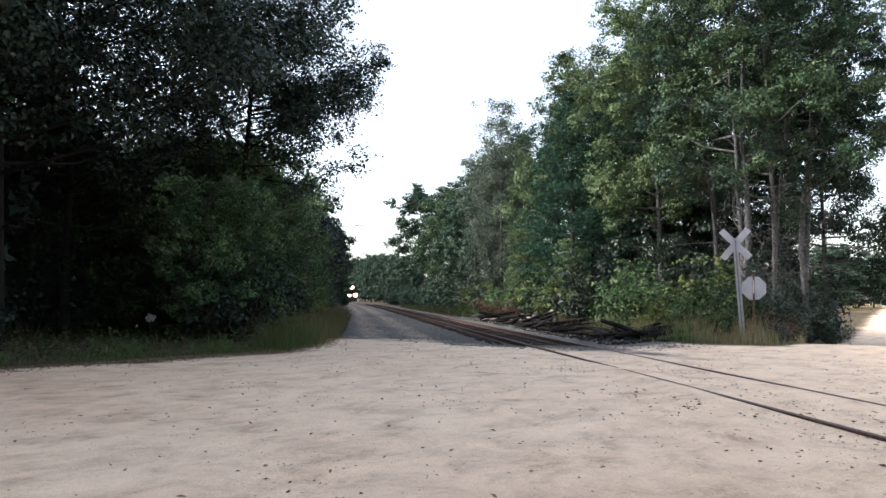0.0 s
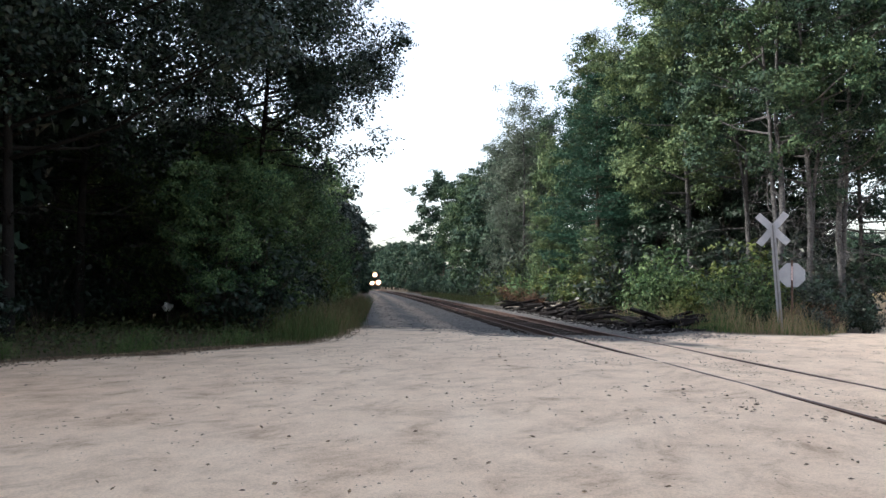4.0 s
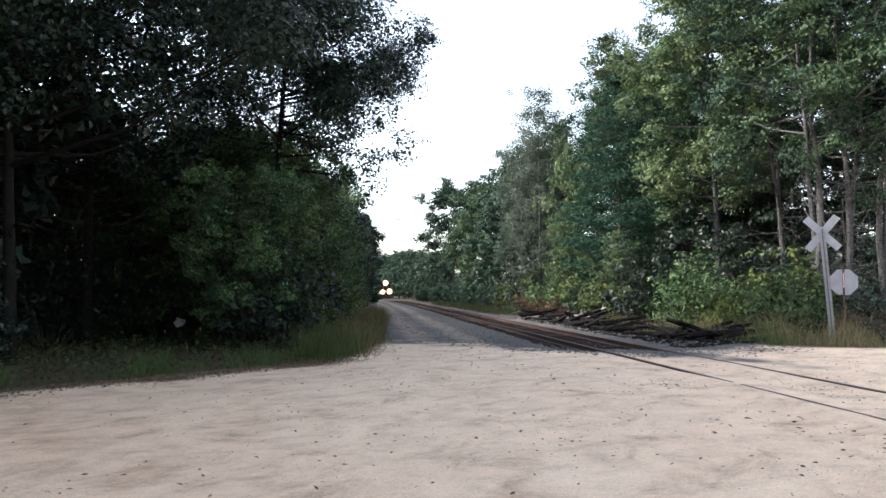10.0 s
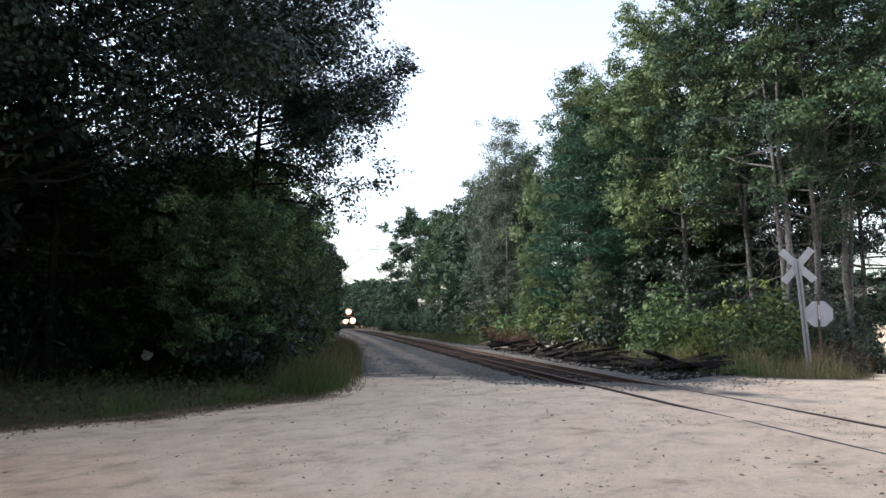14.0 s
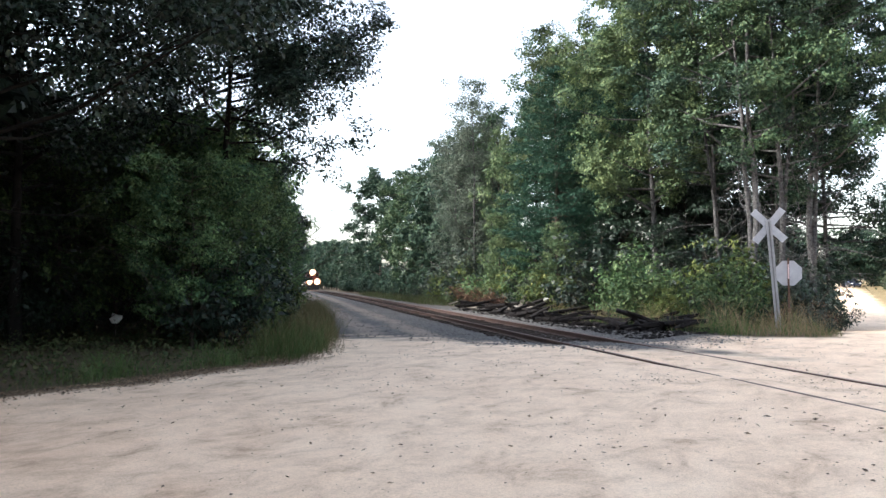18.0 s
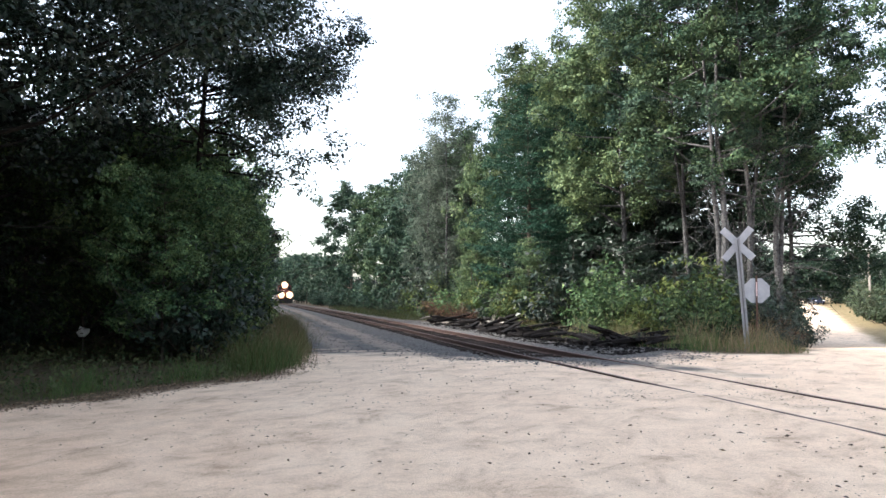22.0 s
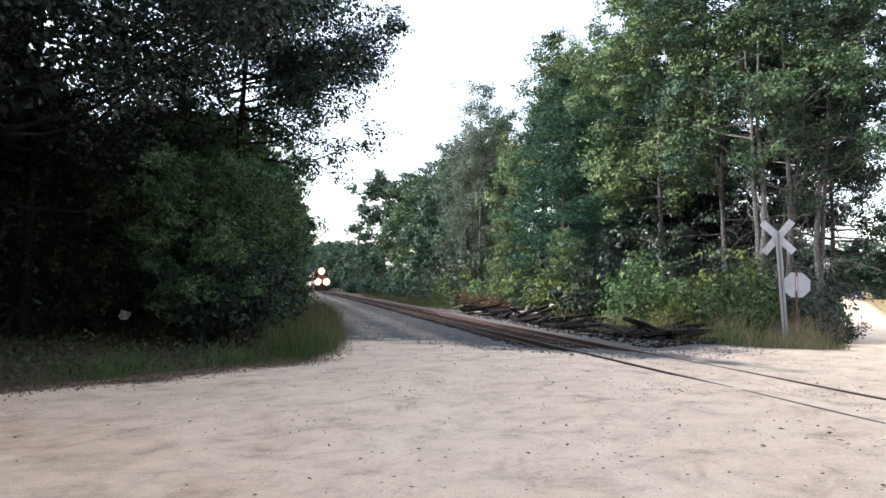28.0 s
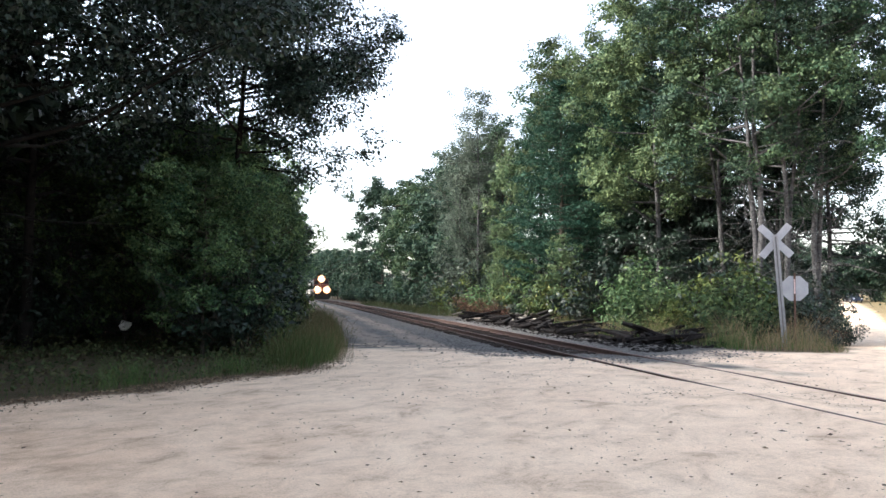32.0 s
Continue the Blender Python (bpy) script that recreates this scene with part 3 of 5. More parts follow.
track = thing("railway_track", "rusty railway track on dark weathered ties sunk in a dirt crossing", "railway track", kind="structure")
for off in (-0.7525, 0.7525):
    child("rail", rail_line(off, "rail"), track)
tie_mesh = []
for s in range(4):
    bm = box(2.4, 0.22, 0.17, (0, 0, 0), 0.018)
    rr = random.Random(s)
    for v in bm.verts:
        v.co += Vector((rr.gauss(0, 0.012), rr.gauss(0, 0.006), rr.gauss(0, 0.006)))
    me = bpy.data.meshes.new("tie")
    bm.to_mesh(me)
    bm.free()
    me.materials.append(M_TIE)
    tie_mesh.append(me)
rnd = random.Random(11)
y = 18.2
while y < 150:
    z = -0.205 - 0.03 * max(0.0, (21.0 - y) / 3.0)
    child("tie", tie_mesh[rnd.randrange(4)], track, "", pose(float(track_x(y)) + rnd.gauss(0, 0.04), y, z + rnd.gauss(0, 0.008), 0, rnd.gauss(0, 0.4), rnd.gauss(0, 1.0)))
    y += 0.6


# ---- crossing signs ----
def build_crossbuck():
    ob = thing("crossbuck_sign", "leaning grey steel post with a white railroad crossbuck seen from behind", "crossing sign", pose(7.50, 22.25, -0.05, -0.8, -3.4, -28))
    sec = [(-0.076, -0.03), (-0.076, 0.03), (-0.052, 0.03), (-0.052, -0.012), (0.052, -0.012), (0.052, 0.03), (0.076, 0.03), (0.076, -0.03)]
    bm = bmesh.new()
    rows = [[bm.verts.new((x, -y, z)) for x, y in sec] for z in (0, 3.28)]
    for i in range(8):
        bm.faces.new((rows[0][i], rows[0][(i + 1) % 8], rows[1][(i + 1) % 8], rows[1][i]))
    bm.faces.new(rows[1])
    bm.faces.new(rows[0][::-1])
    bmesh.ops.recalc_face_normals(bm, faces=bm.faces)
    post = part("post", bm, M_GALV, ob, "galvanised steel channel post")
    part("groove", box(0.03, 0.01, 3.2, (0, 0.004, 1.62)), M_GROOVE, post, "dark slotted groove")
    for angle in (49, -47):
        b = box(1.22, 0.012, 0.21, (0, 0, 0), 0.004)
        part("blade", b, M_SIGNBACK, ob, "white sheet metal blade", pose(0, 0.05 + (0.014 if angle > 0 else 0), 3.1, 0, angle, 0))
    for dx, dz in ((0, 0.06), (0, -0.06)):
        part("bolt", rod(0.012, 0.012, 0.02, pose(dx, 0.045, 3.1 + dz, 90), 8), M_GROOVE, ob)
    return ob


def build_stop_sign():
    ob = thing("stop_sign", "octagonal stop sign seen from behind on a rusty post", "road sign", pose(7.96, 22.42, -0.05, -1, 0.5, -32))
    part("post", box(0.055, 0.04, 2.15, (0, -0.03, 1.075), 0.006), M_RUSTPOST, ob, "rusty steel post")
    part("reflector_strip", box(0.035, 0.006, 0.42, (0, -0.054, 1.75), 0.002), M_TAPE, ob, "faded pink reflective strip")
    bm = bmesh.new()
    bmesh.ops.create_cone(bm, cap_ends=True, segments=8, radius1=0.395, radius2=0.395, depth=0.005, matrix=pose(0, 0, 1.7, 90) @ pose(0, 0, 0, 0, 0, 22.5))
    plate = part("plate", bm, M_SIGNBACK, ob, "bare grey aluminium back")
    bm = bmesh.new()
    bmesh.ops.create_cone(bm, cap_ends=True, segments=8, radius1=0.385, radius2=0.385, depth=0.002, matrix=pose(0, 0.006, 1.7, 90) @ pose(0, 0, 0, 0, 0, 22.5))
    part("face", bm, M_SIGNRED, plate, "red front face")
    for dz in (0.2, -0.2):
        part("bolt", rod(0.01, 0.01, 0.02, pose(0, -0.052, 1.7 + dz, 90), 8), M_GROOVE, ob)
    return ob


build_crossbuck()
build_stop_sign()


# ---- heap of discarded ties ----
def build_tie_heap():
    rnd = random.Random(5)
    forms = []
    for s in range(8):
        ln, deep = rnd.uniform(0.5, 2.0), rnd.uniform(0.07, 0.16)
        bm = bmesh.new()
        rows = []
        for k in range(6):
            x = ln * (k / 5 - 0.5)
            end = k in (0, 5)
            w, h = 0.11 * rnd.uniform(0.7 if end else 0.9, 1.05), deep / 2 * rnd.uniform(0.55 if end else 0.85, 1.05)
            rows.append([bm.verts.new((x + rnd.gauss(0, 0.06 if end else 0.01), sy * w + rnd.gauss(0, 0.008), sz * h + rnd.gauss(0, 0.008))) for sy, sz in ((-1, -1), (-1, 0.7), (-0.75, 1), (0.75, 1), (1, 0.7), (1, -1))])
        for a, c in zip(rows, rows[1:]):
            for q in range(6):
                bm.faces.new((a[q], c[q], c[(q + 1) % 6], a[(q + 1) % 6]))
        bm.faces.new(rows[0])
        bm.faces.new(rows[-1][::-1])
        bmesh.ops.recalc_face_normals(bm, faces=bm.faces)
        me = bpy.data.meshes.new("old_tie")
        bm.to_mesh(me)
        bm.free()
        me.materials.append(M_OLDTIE)
        forms.append((ln, me))
    pale = []
    for ln, me in forms[:3]:
        p = me.copy()
        p.materials.clear()
        p.materials.append(M_PALETIE)
        pale.append((ln, p))
    long_form, long_pale = max(forms, key=lambda f: f[0]), max(pale, key=lambda f: f[0])
    for i in range(210):
        y = 23.2 + 27 * (i / 210) ** 1.15 + rnd.uniform(-0.6, 0.6)
        x = float(track_x(y)) + rnd.uniform(3.1, 4.7) + (0.5 if y < 30 else 0.0)
        light = rnd.random() < (0.0 if y < 38 else 0.13)
        ln, me = rnd.choice(pale if light else forms)
        layer = rnd.choice((0, 0, 0, 1, 1, 2)) if y > 28 else rnd.choice((0, 0, 1, 1, 2) if y > 24.5 else (0, 0, 1))
        tilt = rnd.gauss(0, 9) if layer else rnd.gauss(0, 2.5)
        z = float(ground_z(x, y)) + 0.06 + 0.13 * layer + abs(math.sin(radians(tilt))) * ln * 0.25
        ob = new("old_tie", me)
        ob.matrix_basis = pose(x, y, z, rnd.gauss(0, 14), tilt, rnd.gauss(15, 52))
        tagged(ob, "bleached split wooden railway tie" if light else "black rotting wooden railway tie in a heap", "railway tie", "discarded ties beside the track")
    for x, y, ln, tilt, turn in ((5.0, 38.2, 2.2, -15, 20), (5.2, 37.0, 1.8, -20, 10), (5.0, 33.2, 2.6, -7, 12), (5.4, 32.2, 2.0, -5, 20), (4.5, 45.0, 3.0, -10, 12), (5.2, 52, 3.2, -10, 20)):
        l0, me = long_form if y < 50 else long_pale
        ob = new("old_tie", me)
        ob.matrix_basis = pose(x, y, 0.08 + 0.5 * ln * math.sin(radians(-tilt)), 4, tilt, turn) @ Matrix.Diagonal((ln / l0, 1, 1, 1))
        tagged(ob, "dark tie leaning up out of the heap" if y < 50 else "long bleached timber leaning on the heap", "railway tie", "discarded ties beside the track")


build_tie_heap()


def scatter(name, rng, xs, ys, size, mat, label, category, lift=0.3):
    """Small stones or clods, each an uneven lump, as one object."""
    base = np.array([(1, 0, 0), (-1, 0, 0), (0, 1, 0), (0, -1, 0), (0, 0, 1), (0, 0, -0.6)], float)
    tri = np.array([(0, 2, 4), (2, 1, 4), (1, 3, 4), (3, 0, 4), (2, 0, 5), (1, 2, 5), (3, 1, 5), (0, 3, 5)])
    n = len(xs)
    s = size[:, None, None] * rng.uniform(0.6, 1.2, (n, 1, 3)) * (1.3, 0.8, 0.4)
    turn = rng.uniform(0, 6.28, n)
    c, q = np.cos(turn)[:, None], np.sin(turn)[:, None]
    v = (base[None] + rng.normal(scale=0.18, size=(n, 6, 3))) * s
    v = np.stack([v[..., 0] * c - v[..., 1] * q, v[..., 0] * q + v[..., 1] * c, v[..., 2]], -1)
    v += np.stack([xs, ys, ground_z(xs, ys) + size * lift - 0.01], -1)[:, None]
    f = tri[None] + 6 * np.arange(n)[:, None, None]
    return tagged(new(name, mesh_of(name, v.reshape(-1, 3), f.reshape(-1, 3), mat)), label, category, kind="stuff")


rng = np.random.default_rng(21)
n = 24000
bx = rng.uniform(-5.4, 5.2, n)
by = 17.5 + 45 * rng.random(n) ** 1.5
keep = (by > 18.3 + np.where(bx > 0.6, 0.45, 1.1) * np.abs(bx - 0.6) + rng.normal(scale=0.9, size=n)) & ((np.abs(bx - 0.4) < 2.4) | (rng.random(n) < np.where(bx > 2.4, 0.8, 0.25)))
scatter("ballast_gravel", rng, bx[keep], by[keep], rng.uniform(0.018, 0.05, keep.sum()), M_STONE, "loose grey ballast stones beside and between the rails", "gravel")
n = 1500
cx, cy = rng.uniform(-10, 7.5, n), rng.uniform(2.5, 24, n)
keep = (cx > left_edge(cy) + 0.05) & (np.abs(cx) > 0.15)
scatter("dirt_clods", rng, cx[keep], cy[keep], rng.exponential(0.006, keep.sum()) + 0.004, M_CLOD, "small clods and pebbles on the sandy dirt", "pebbles")
n = 13000
cx, cy = rng.uniform(-11, 6.5, n), 3.4 + 18 * rng.random(n) ** 1.25
keep = (cx > left_edge(cy) + 0.05) & (np.abs(cx - 0.0) > 0.12) & (np.abs(cx - 1.505) > 0.12) & (rng.random(n) < 0.08 + 0.9 * (0.5 + 0.25 * (np.sin(1.9 * cx + 2 * np.sin(0.8 * cy)) + np.sin(1.4 * cy + 2.2 * np.sin(1.1 * cx)))) ** 3)
scatter("dark_crumbs", rng, cx[keep], cy[keep], np.minimum(rng.exponential(0.0055, keep.sum()) + 0.004, 0.022), M_SPECK, "dark crumbs of earth and bark strewn on the dirt", "crumbs")
n = 1500
cy = rng.uniform(10.5, 21, n)
cx = left_edge(cy) + rng.normal(0.1, 0.22, n)
scatter("edge_crumbs", rng, cx, cy, np.minimum(rng.exponential(0.009, n) + 0.005, 0.03), M_SPECK, "dark twigs and crumbs along the edge of the growth", "crumbs")
n = 900
cx, cy = np.r_[rng.normal(0.75, 0.55, n // 3), rng.normal(-0.55, 0.4, n - 2 * (n // 3)), rng.normal(2.0, 0.3, n // 3)], rng.uniform(4.5, 9.8, n)
keep = (np.abs(cx) > 0.08) & (np.abs(cx - 1.505) > 0.08)
scatter("track_crumbs", rng, cx[keep], cy[keep], np.minimum(rng.exponential(0.008, keep.sum()) + 0.004, 0.028), M_SPECK, "dark crumbs and old ballast round the buried rails", "crumbs")
n = 420
cx, cy = np.r_[rng.normal(0.9, 0.35, n // 2), rng.normal(-0.9, 0.5, n - n // 2)], np.r_[rng.normal(11.2, 1.2, n // 2), rng.normal(13.2, 0.5, n - n // 2)]
scatter("loose_clods", rng, cx, cy, np.minimum(rng.exponential(0.007, n) + 0.005, 0.02), M_SPECK, "crumbled dark clods beside the buried rail", "clods")
n = 1900
dy = 21.4 + 26 * rng.random(n) ** 1.2
dx = track_x(23.0) + rng.uniform(2.2, 5.0, n) * np.interp(dy, [19.8, 23], [0.75, 1.0])
scatter("tie_debris", rng, dx, dy, rng.uniform(0.02, 0.06, n) * rng.uniform(1, 2, n), M_OLDTIE, "splinters and rubble around the heap of ties", "debris")


# ---- growth: made once, set out in rows ----
def R(seed):
    return np.random.default_rng(seed)


lane_oak = plant("oak_tree", broadleaf(R(1), 15, 6.6, 2.9, 46, 500, 0.1, 0.13, lean=(0.7, -0.2), fat=1.3, full=0.75, boughs=((5.0, -12, 2.3, -0.3), (5.3, 10, 2.0, 0.6), (5.6, 190, 3.0, 0.8), (5.8, 260, 3.0, 0.8), (5.8, -30, 2.6, 0.9), (6.0, 20, 2.4, 0.7), (6.2, -5, 1.7, 0.6), (6.2, -40, 2.6, 0.4), (6.4, -10, 3.0, 0.9), (6.8, 15, 3.4, 1.0), (6.9, -25, 2.2, 0.5), (7.0, -35, 3.3, 0.9), (7.2, 30, 3.3, 1.0), (7.6, 0, 3.4, 0.9), (7.8, 230, 3.4, 0.8), (8.2, 300, 3.6, 1.0))), M_SHADE_BARK, M_OAK_SHADE_DARK, "tall oak leaning over the gravel lane, leaves darkened for shade", "tree")
oak_a = plant("oak_tree", broadleaf(R(31), 14, 3.8, 5.2, 60, 480, 0.125, 0.15, bare=6, fat=1.5, full=0.95, tight=0.27), M_SHADE_BARK, M_OAK_SHADE_DARK, "tall oak with dense low-hanging foliage darkened for shade", "tree")
oak_b = plant("oak_tree", broadleaf(R(2), 14, 1.6, 4.6, 30, 90, 0.44, 0.17, fat=1.6, far=True), M_BARK, M_OAK_SHADE_DARK, "low-limbed oak, mostly unseen, added to block the sun", "tree")
oak_c = plant("oak_tree", broadleaf(R(3), 18.5, 6.6, 3.8, 34, 320, 0.145, 0.17, lean=(0.6, 0.2), bare=24, fat=1.2, forks=2, full=0.7), M_PALE_BARK, M_OAK, "tall forked oak with pale trunks and bare lower limbs", "tree")
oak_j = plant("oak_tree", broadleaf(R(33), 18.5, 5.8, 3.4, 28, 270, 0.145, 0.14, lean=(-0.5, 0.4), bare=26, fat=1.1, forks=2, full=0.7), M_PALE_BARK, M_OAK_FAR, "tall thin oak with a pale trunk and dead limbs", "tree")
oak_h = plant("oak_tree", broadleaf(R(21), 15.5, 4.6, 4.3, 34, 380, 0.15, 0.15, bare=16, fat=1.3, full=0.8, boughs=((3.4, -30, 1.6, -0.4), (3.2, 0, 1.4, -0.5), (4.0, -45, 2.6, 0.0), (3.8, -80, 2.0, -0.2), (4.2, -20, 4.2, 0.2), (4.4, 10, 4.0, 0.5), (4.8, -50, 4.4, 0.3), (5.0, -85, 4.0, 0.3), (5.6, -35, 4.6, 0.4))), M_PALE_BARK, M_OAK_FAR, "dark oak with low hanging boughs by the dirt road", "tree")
oak_d = plant("oak_tree", broadleaf(R(4), 18, 5.2, 4.0, 44, 430, 0.15, 0.18, bare=10, fat=1.3, full=0.75), M_PALE_BARK, M_OAK_GOLD, "tall oak with yellowing green foliage", "tree")
oak_k = plant("oak_tree", broadleaf(R(34), 18, 3.4, 4.0, 44, 240, 0.195, 0.18, bare=10, fat=1.35, full=0.75), M_BARK, M_OAK, "tall full green oak behind the bank", "tree")
oak_e = plant("oak_tree", broadleaf(R(5), 16, 1.2, 4.0, 38, 210, 0.31, 0.2, fat=1.6, full=0.85), M_BARK, M_OAK_FAR, "full green oak in the row by the track", "tree")
oak_m = plant("oak_tree", broadleaf(R(35), 15.5, 1.2, 4.0, 34, 210, 0.28, 0.2, fat=1.5, full=0.85), M_BARK, M_OAK, "rounded light green oak in the row by the track", "tree")
oak_f = plant("oak_tree", broadleaf(R(15), 9, 0.8, 3.2, 24, 75, 0.3, 0.12, fat=1.3, far=True), M_BARK, M_OAK_SHADE_DARK, "small understorey oak with leaves darkened for shade", "tree")
oak_i = plant("oak_tree", broadleaf(R(25), 9, 0.8, 3.0, 30, 110, 0.19, 0.12, fat=1.1, full=0.85), M_BARK, M_SHRUB, "small oak with leaves coloured as if lit, behind the lane's edge", "tree")
oak_g = plant("oak_tree", broadleaf(R(16), 7.5, 0.9, 2.6, 30, 200, 0.115, 0.07, bare=5, fat=0.88, full=0.85), M_BARK, M_SHRUB, "young green oak at the edge of the lane", "tree")
sapling = plant("oak_tree", broadleaf(R(36), 7.5, 1.0, 1.5, 24, 140, 0.12, 0.06, bare=3, fat=0.75), M_BARK, M_OAK_GOLD, "slender yellow-green young oak", "tree")
thicket = plant("oak_tree", broadleaf(R(40), 6.4, 0.5, 1.6, 28, 105, 0.12, 0.05, lean=(0.4, -0.2), bare=6, fat=0.72, full=0.9, tight=0.2), M_BARK, M_SHRUB, "slender leafy young oak in the thicket by the lane", "tree")
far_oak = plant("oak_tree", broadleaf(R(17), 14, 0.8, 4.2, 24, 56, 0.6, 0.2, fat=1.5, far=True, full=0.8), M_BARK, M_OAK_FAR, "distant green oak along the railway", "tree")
far_oak_b = plant("oak_tree", broadleaf(R(18), 15, 3.6, 4.4, 24, 56, 0.6, 0.2, fat=1.4, far=True), M_BARK, M_OAK_SHADE_DARK, "distant oak with shade-darkened leaves and a bare lower trunk", "tree")
far_oak_c = plant("oak_tree", broadleaf(R(20), 14.5, 1.0, 4.4, 24, 56, 0.6, 0.2, fat=1.5, far=True, full=0.8), M_BARK, M_OAK_FAR, "distant dark green oak beside the track", "tree")
far_pine = plant("pine_tree", conifer(R(19), 15, 0.8, 3.6, 16, 0.6, 0.18, 18, far=True), M_BARK, M_PINE, "distant dark pine along the railway", "tree")
aspen = plant("aspen_tree", broadleaf(R(6), 16.5, 2.0, 2.3, 50, 130, 0.13, 0.13, fat=0.95, tight=0.3, bare=5), M_PALE_BARK, M_ASPEN, "thin grey-green aspen with sparse leaves", "tree")
pine_a = plant("pine_tree", conifer(R(7), 14.4, 2.2, 4.5, 24, 0.3, 0.18, 48, far=True, bare=8, blunt=0.6), M_BARK, M_PINE, "broad dark green pine with level boughs", "tree")
pine_b = plant("pine_tree", conifer(R(8), 15, 6.0, 2.6, 15, 0.34, 0.15, 30, far=True, bare=16), M_SHADE_BARK, M_PINE, "thin dark pine with a bare lower trunk", "tree")
bush_a = plant("shrub", shrub_form(R(9), 2.2, 1.3, 26, 40, 0.14, far=True), M_BARK, M_SHRUB, "dense green leafy shrub beside the track", "shrub")
bush_b = plant("shrub", shrub_form(R(10), 1.8, 1.2, 24, 40, 0.13, far=True), M_BARK, M_SHRUB_GOLD, "yellow-green shrub turning golden for autumn", "shrub")
bush_c = plant("shrub", shrub_form(R(11), 1.3, 1.0, 18, 30, 0.09, far=True), M_BARK, M_SHRUB_RED, "dry russet shrub at the roadside", "shrub")
bush_d = plant("shrub", shrub_form(R(12), 3.0, 1.6, 30, 26, 0.17, far=True), M_BARK, M_OAK_SHADE_DARK, "leafy shrub of the undergrowth, darkened for shade", "shrub")
bush_e = plant("shrub", shrub_form(R(14), 1.0, 0.7, 14, 22, 0.13, far=True), M_BARK, M_OAK_SHADE_DARK, "low dark-leaved bush at the road corner", "shrub")
side_bush = plant("shrub", shrub_form(R(23), 2.4, 1.6, 22, 20, 0.24, far=True), M_BARK, M_OLIVE, "olive green bush beside the dirt road", "shrub")
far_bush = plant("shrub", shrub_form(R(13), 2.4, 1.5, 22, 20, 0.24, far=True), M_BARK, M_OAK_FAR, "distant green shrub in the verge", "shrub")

# trees on the side of the lane
rnd = random.Random(8)
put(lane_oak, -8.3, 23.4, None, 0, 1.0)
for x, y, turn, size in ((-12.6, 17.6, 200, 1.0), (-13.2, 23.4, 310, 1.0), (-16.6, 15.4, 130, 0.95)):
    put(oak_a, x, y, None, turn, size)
# mostly unseen oaks, added to keep the sun off the crossing
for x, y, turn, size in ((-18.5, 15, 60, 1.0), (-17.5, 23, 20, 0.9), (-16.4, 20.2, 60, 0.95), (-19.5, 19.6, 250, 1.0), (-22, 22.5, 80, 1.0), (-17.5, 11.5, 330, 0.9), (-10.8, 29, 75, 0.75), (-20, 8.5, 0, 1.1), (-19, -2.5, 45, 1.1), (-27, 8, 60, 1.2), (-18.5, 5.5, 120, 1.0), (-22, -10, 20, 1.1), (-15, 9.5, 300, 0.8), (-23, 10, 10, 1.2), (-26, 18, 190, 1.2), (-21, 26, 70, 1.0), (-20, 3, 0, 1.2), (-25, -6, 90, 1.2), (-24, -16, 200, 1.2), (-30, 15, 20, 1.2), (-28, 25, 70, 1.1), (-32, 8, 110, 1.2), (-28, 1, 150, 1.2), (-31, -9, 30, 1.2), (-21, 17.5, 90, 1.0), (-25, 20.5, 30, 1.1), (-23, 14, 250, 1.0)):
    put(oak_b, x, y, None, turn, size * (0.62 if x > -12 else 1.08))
for x, y, turn, s in ((-7.3, 46.0, 30, 0.5), (-7.2, 39.0, 130, 0.45), (-13.0, 26.4, 90, 0.6), (-8.4, 29.0, 100, 0.5), (-8.2, 33.5, 10, 0.5)):
    put(oak_i, x, y, None, turn, s)
for i in range(18):
    y = 27 + (i % 9) * 2.6 + rnd.uniform(-1, 1)
    put(oak_f, -11.5 - 5.0 * (i // 9) - rnd.uniform(0, 2.5), y, None, rnd.uniform(0, 360), rnd.uniform(0.62, 0.8) * (1.0 if i < 9 else 1.15))
for i in range(14):
    y = 29.5 + 2.8 * i
    put((oak_f, oak_i)[i % 2], float(left_edge(y)) - 4.2 + rnd.uniform(-0.5, 0.3), y, None, rnd.uniform(0, 360), rnd.uniform(0.6, 0.74) * (1 + 0.012 * (y - 29)))
for y in range(66, 255, 7):
    edge = float(left_edge(y))
    put(rnd.choice((far_oak_b, far_oak_b, far_oak_b, far_pine)), edge - 2.9 + rnd.uniform(-0.5, 0.4), y, None, rnd.uniform(0, 360), rnd.uniform(0.62, 0.78))
    put(far_bush, edge - 2.6, y + 4, None, rnd.uniform(0, 360), rnd.uniform(0.9, 1.3))
    # back row, filled out to keep sun patches off the far lane
    if y < 170:
        put(rnd.choice((far_oak_b, far_oak)), edge - 9 + rnd.uniform(-1, 1), y + 3, None, rnd.uniform(0, 360), rnd.uniform(0.75, 0.9))
for y in range(122, 180, 8):
    put(far_oak, float(track_x(y)) - 7.0, y, None, rnd.uniform(0, 360), 0.62)
    put(far_bush, float(track_x(y)) - 5.9, y + 3, None, rnd.uniform(0, 360), 1.1)
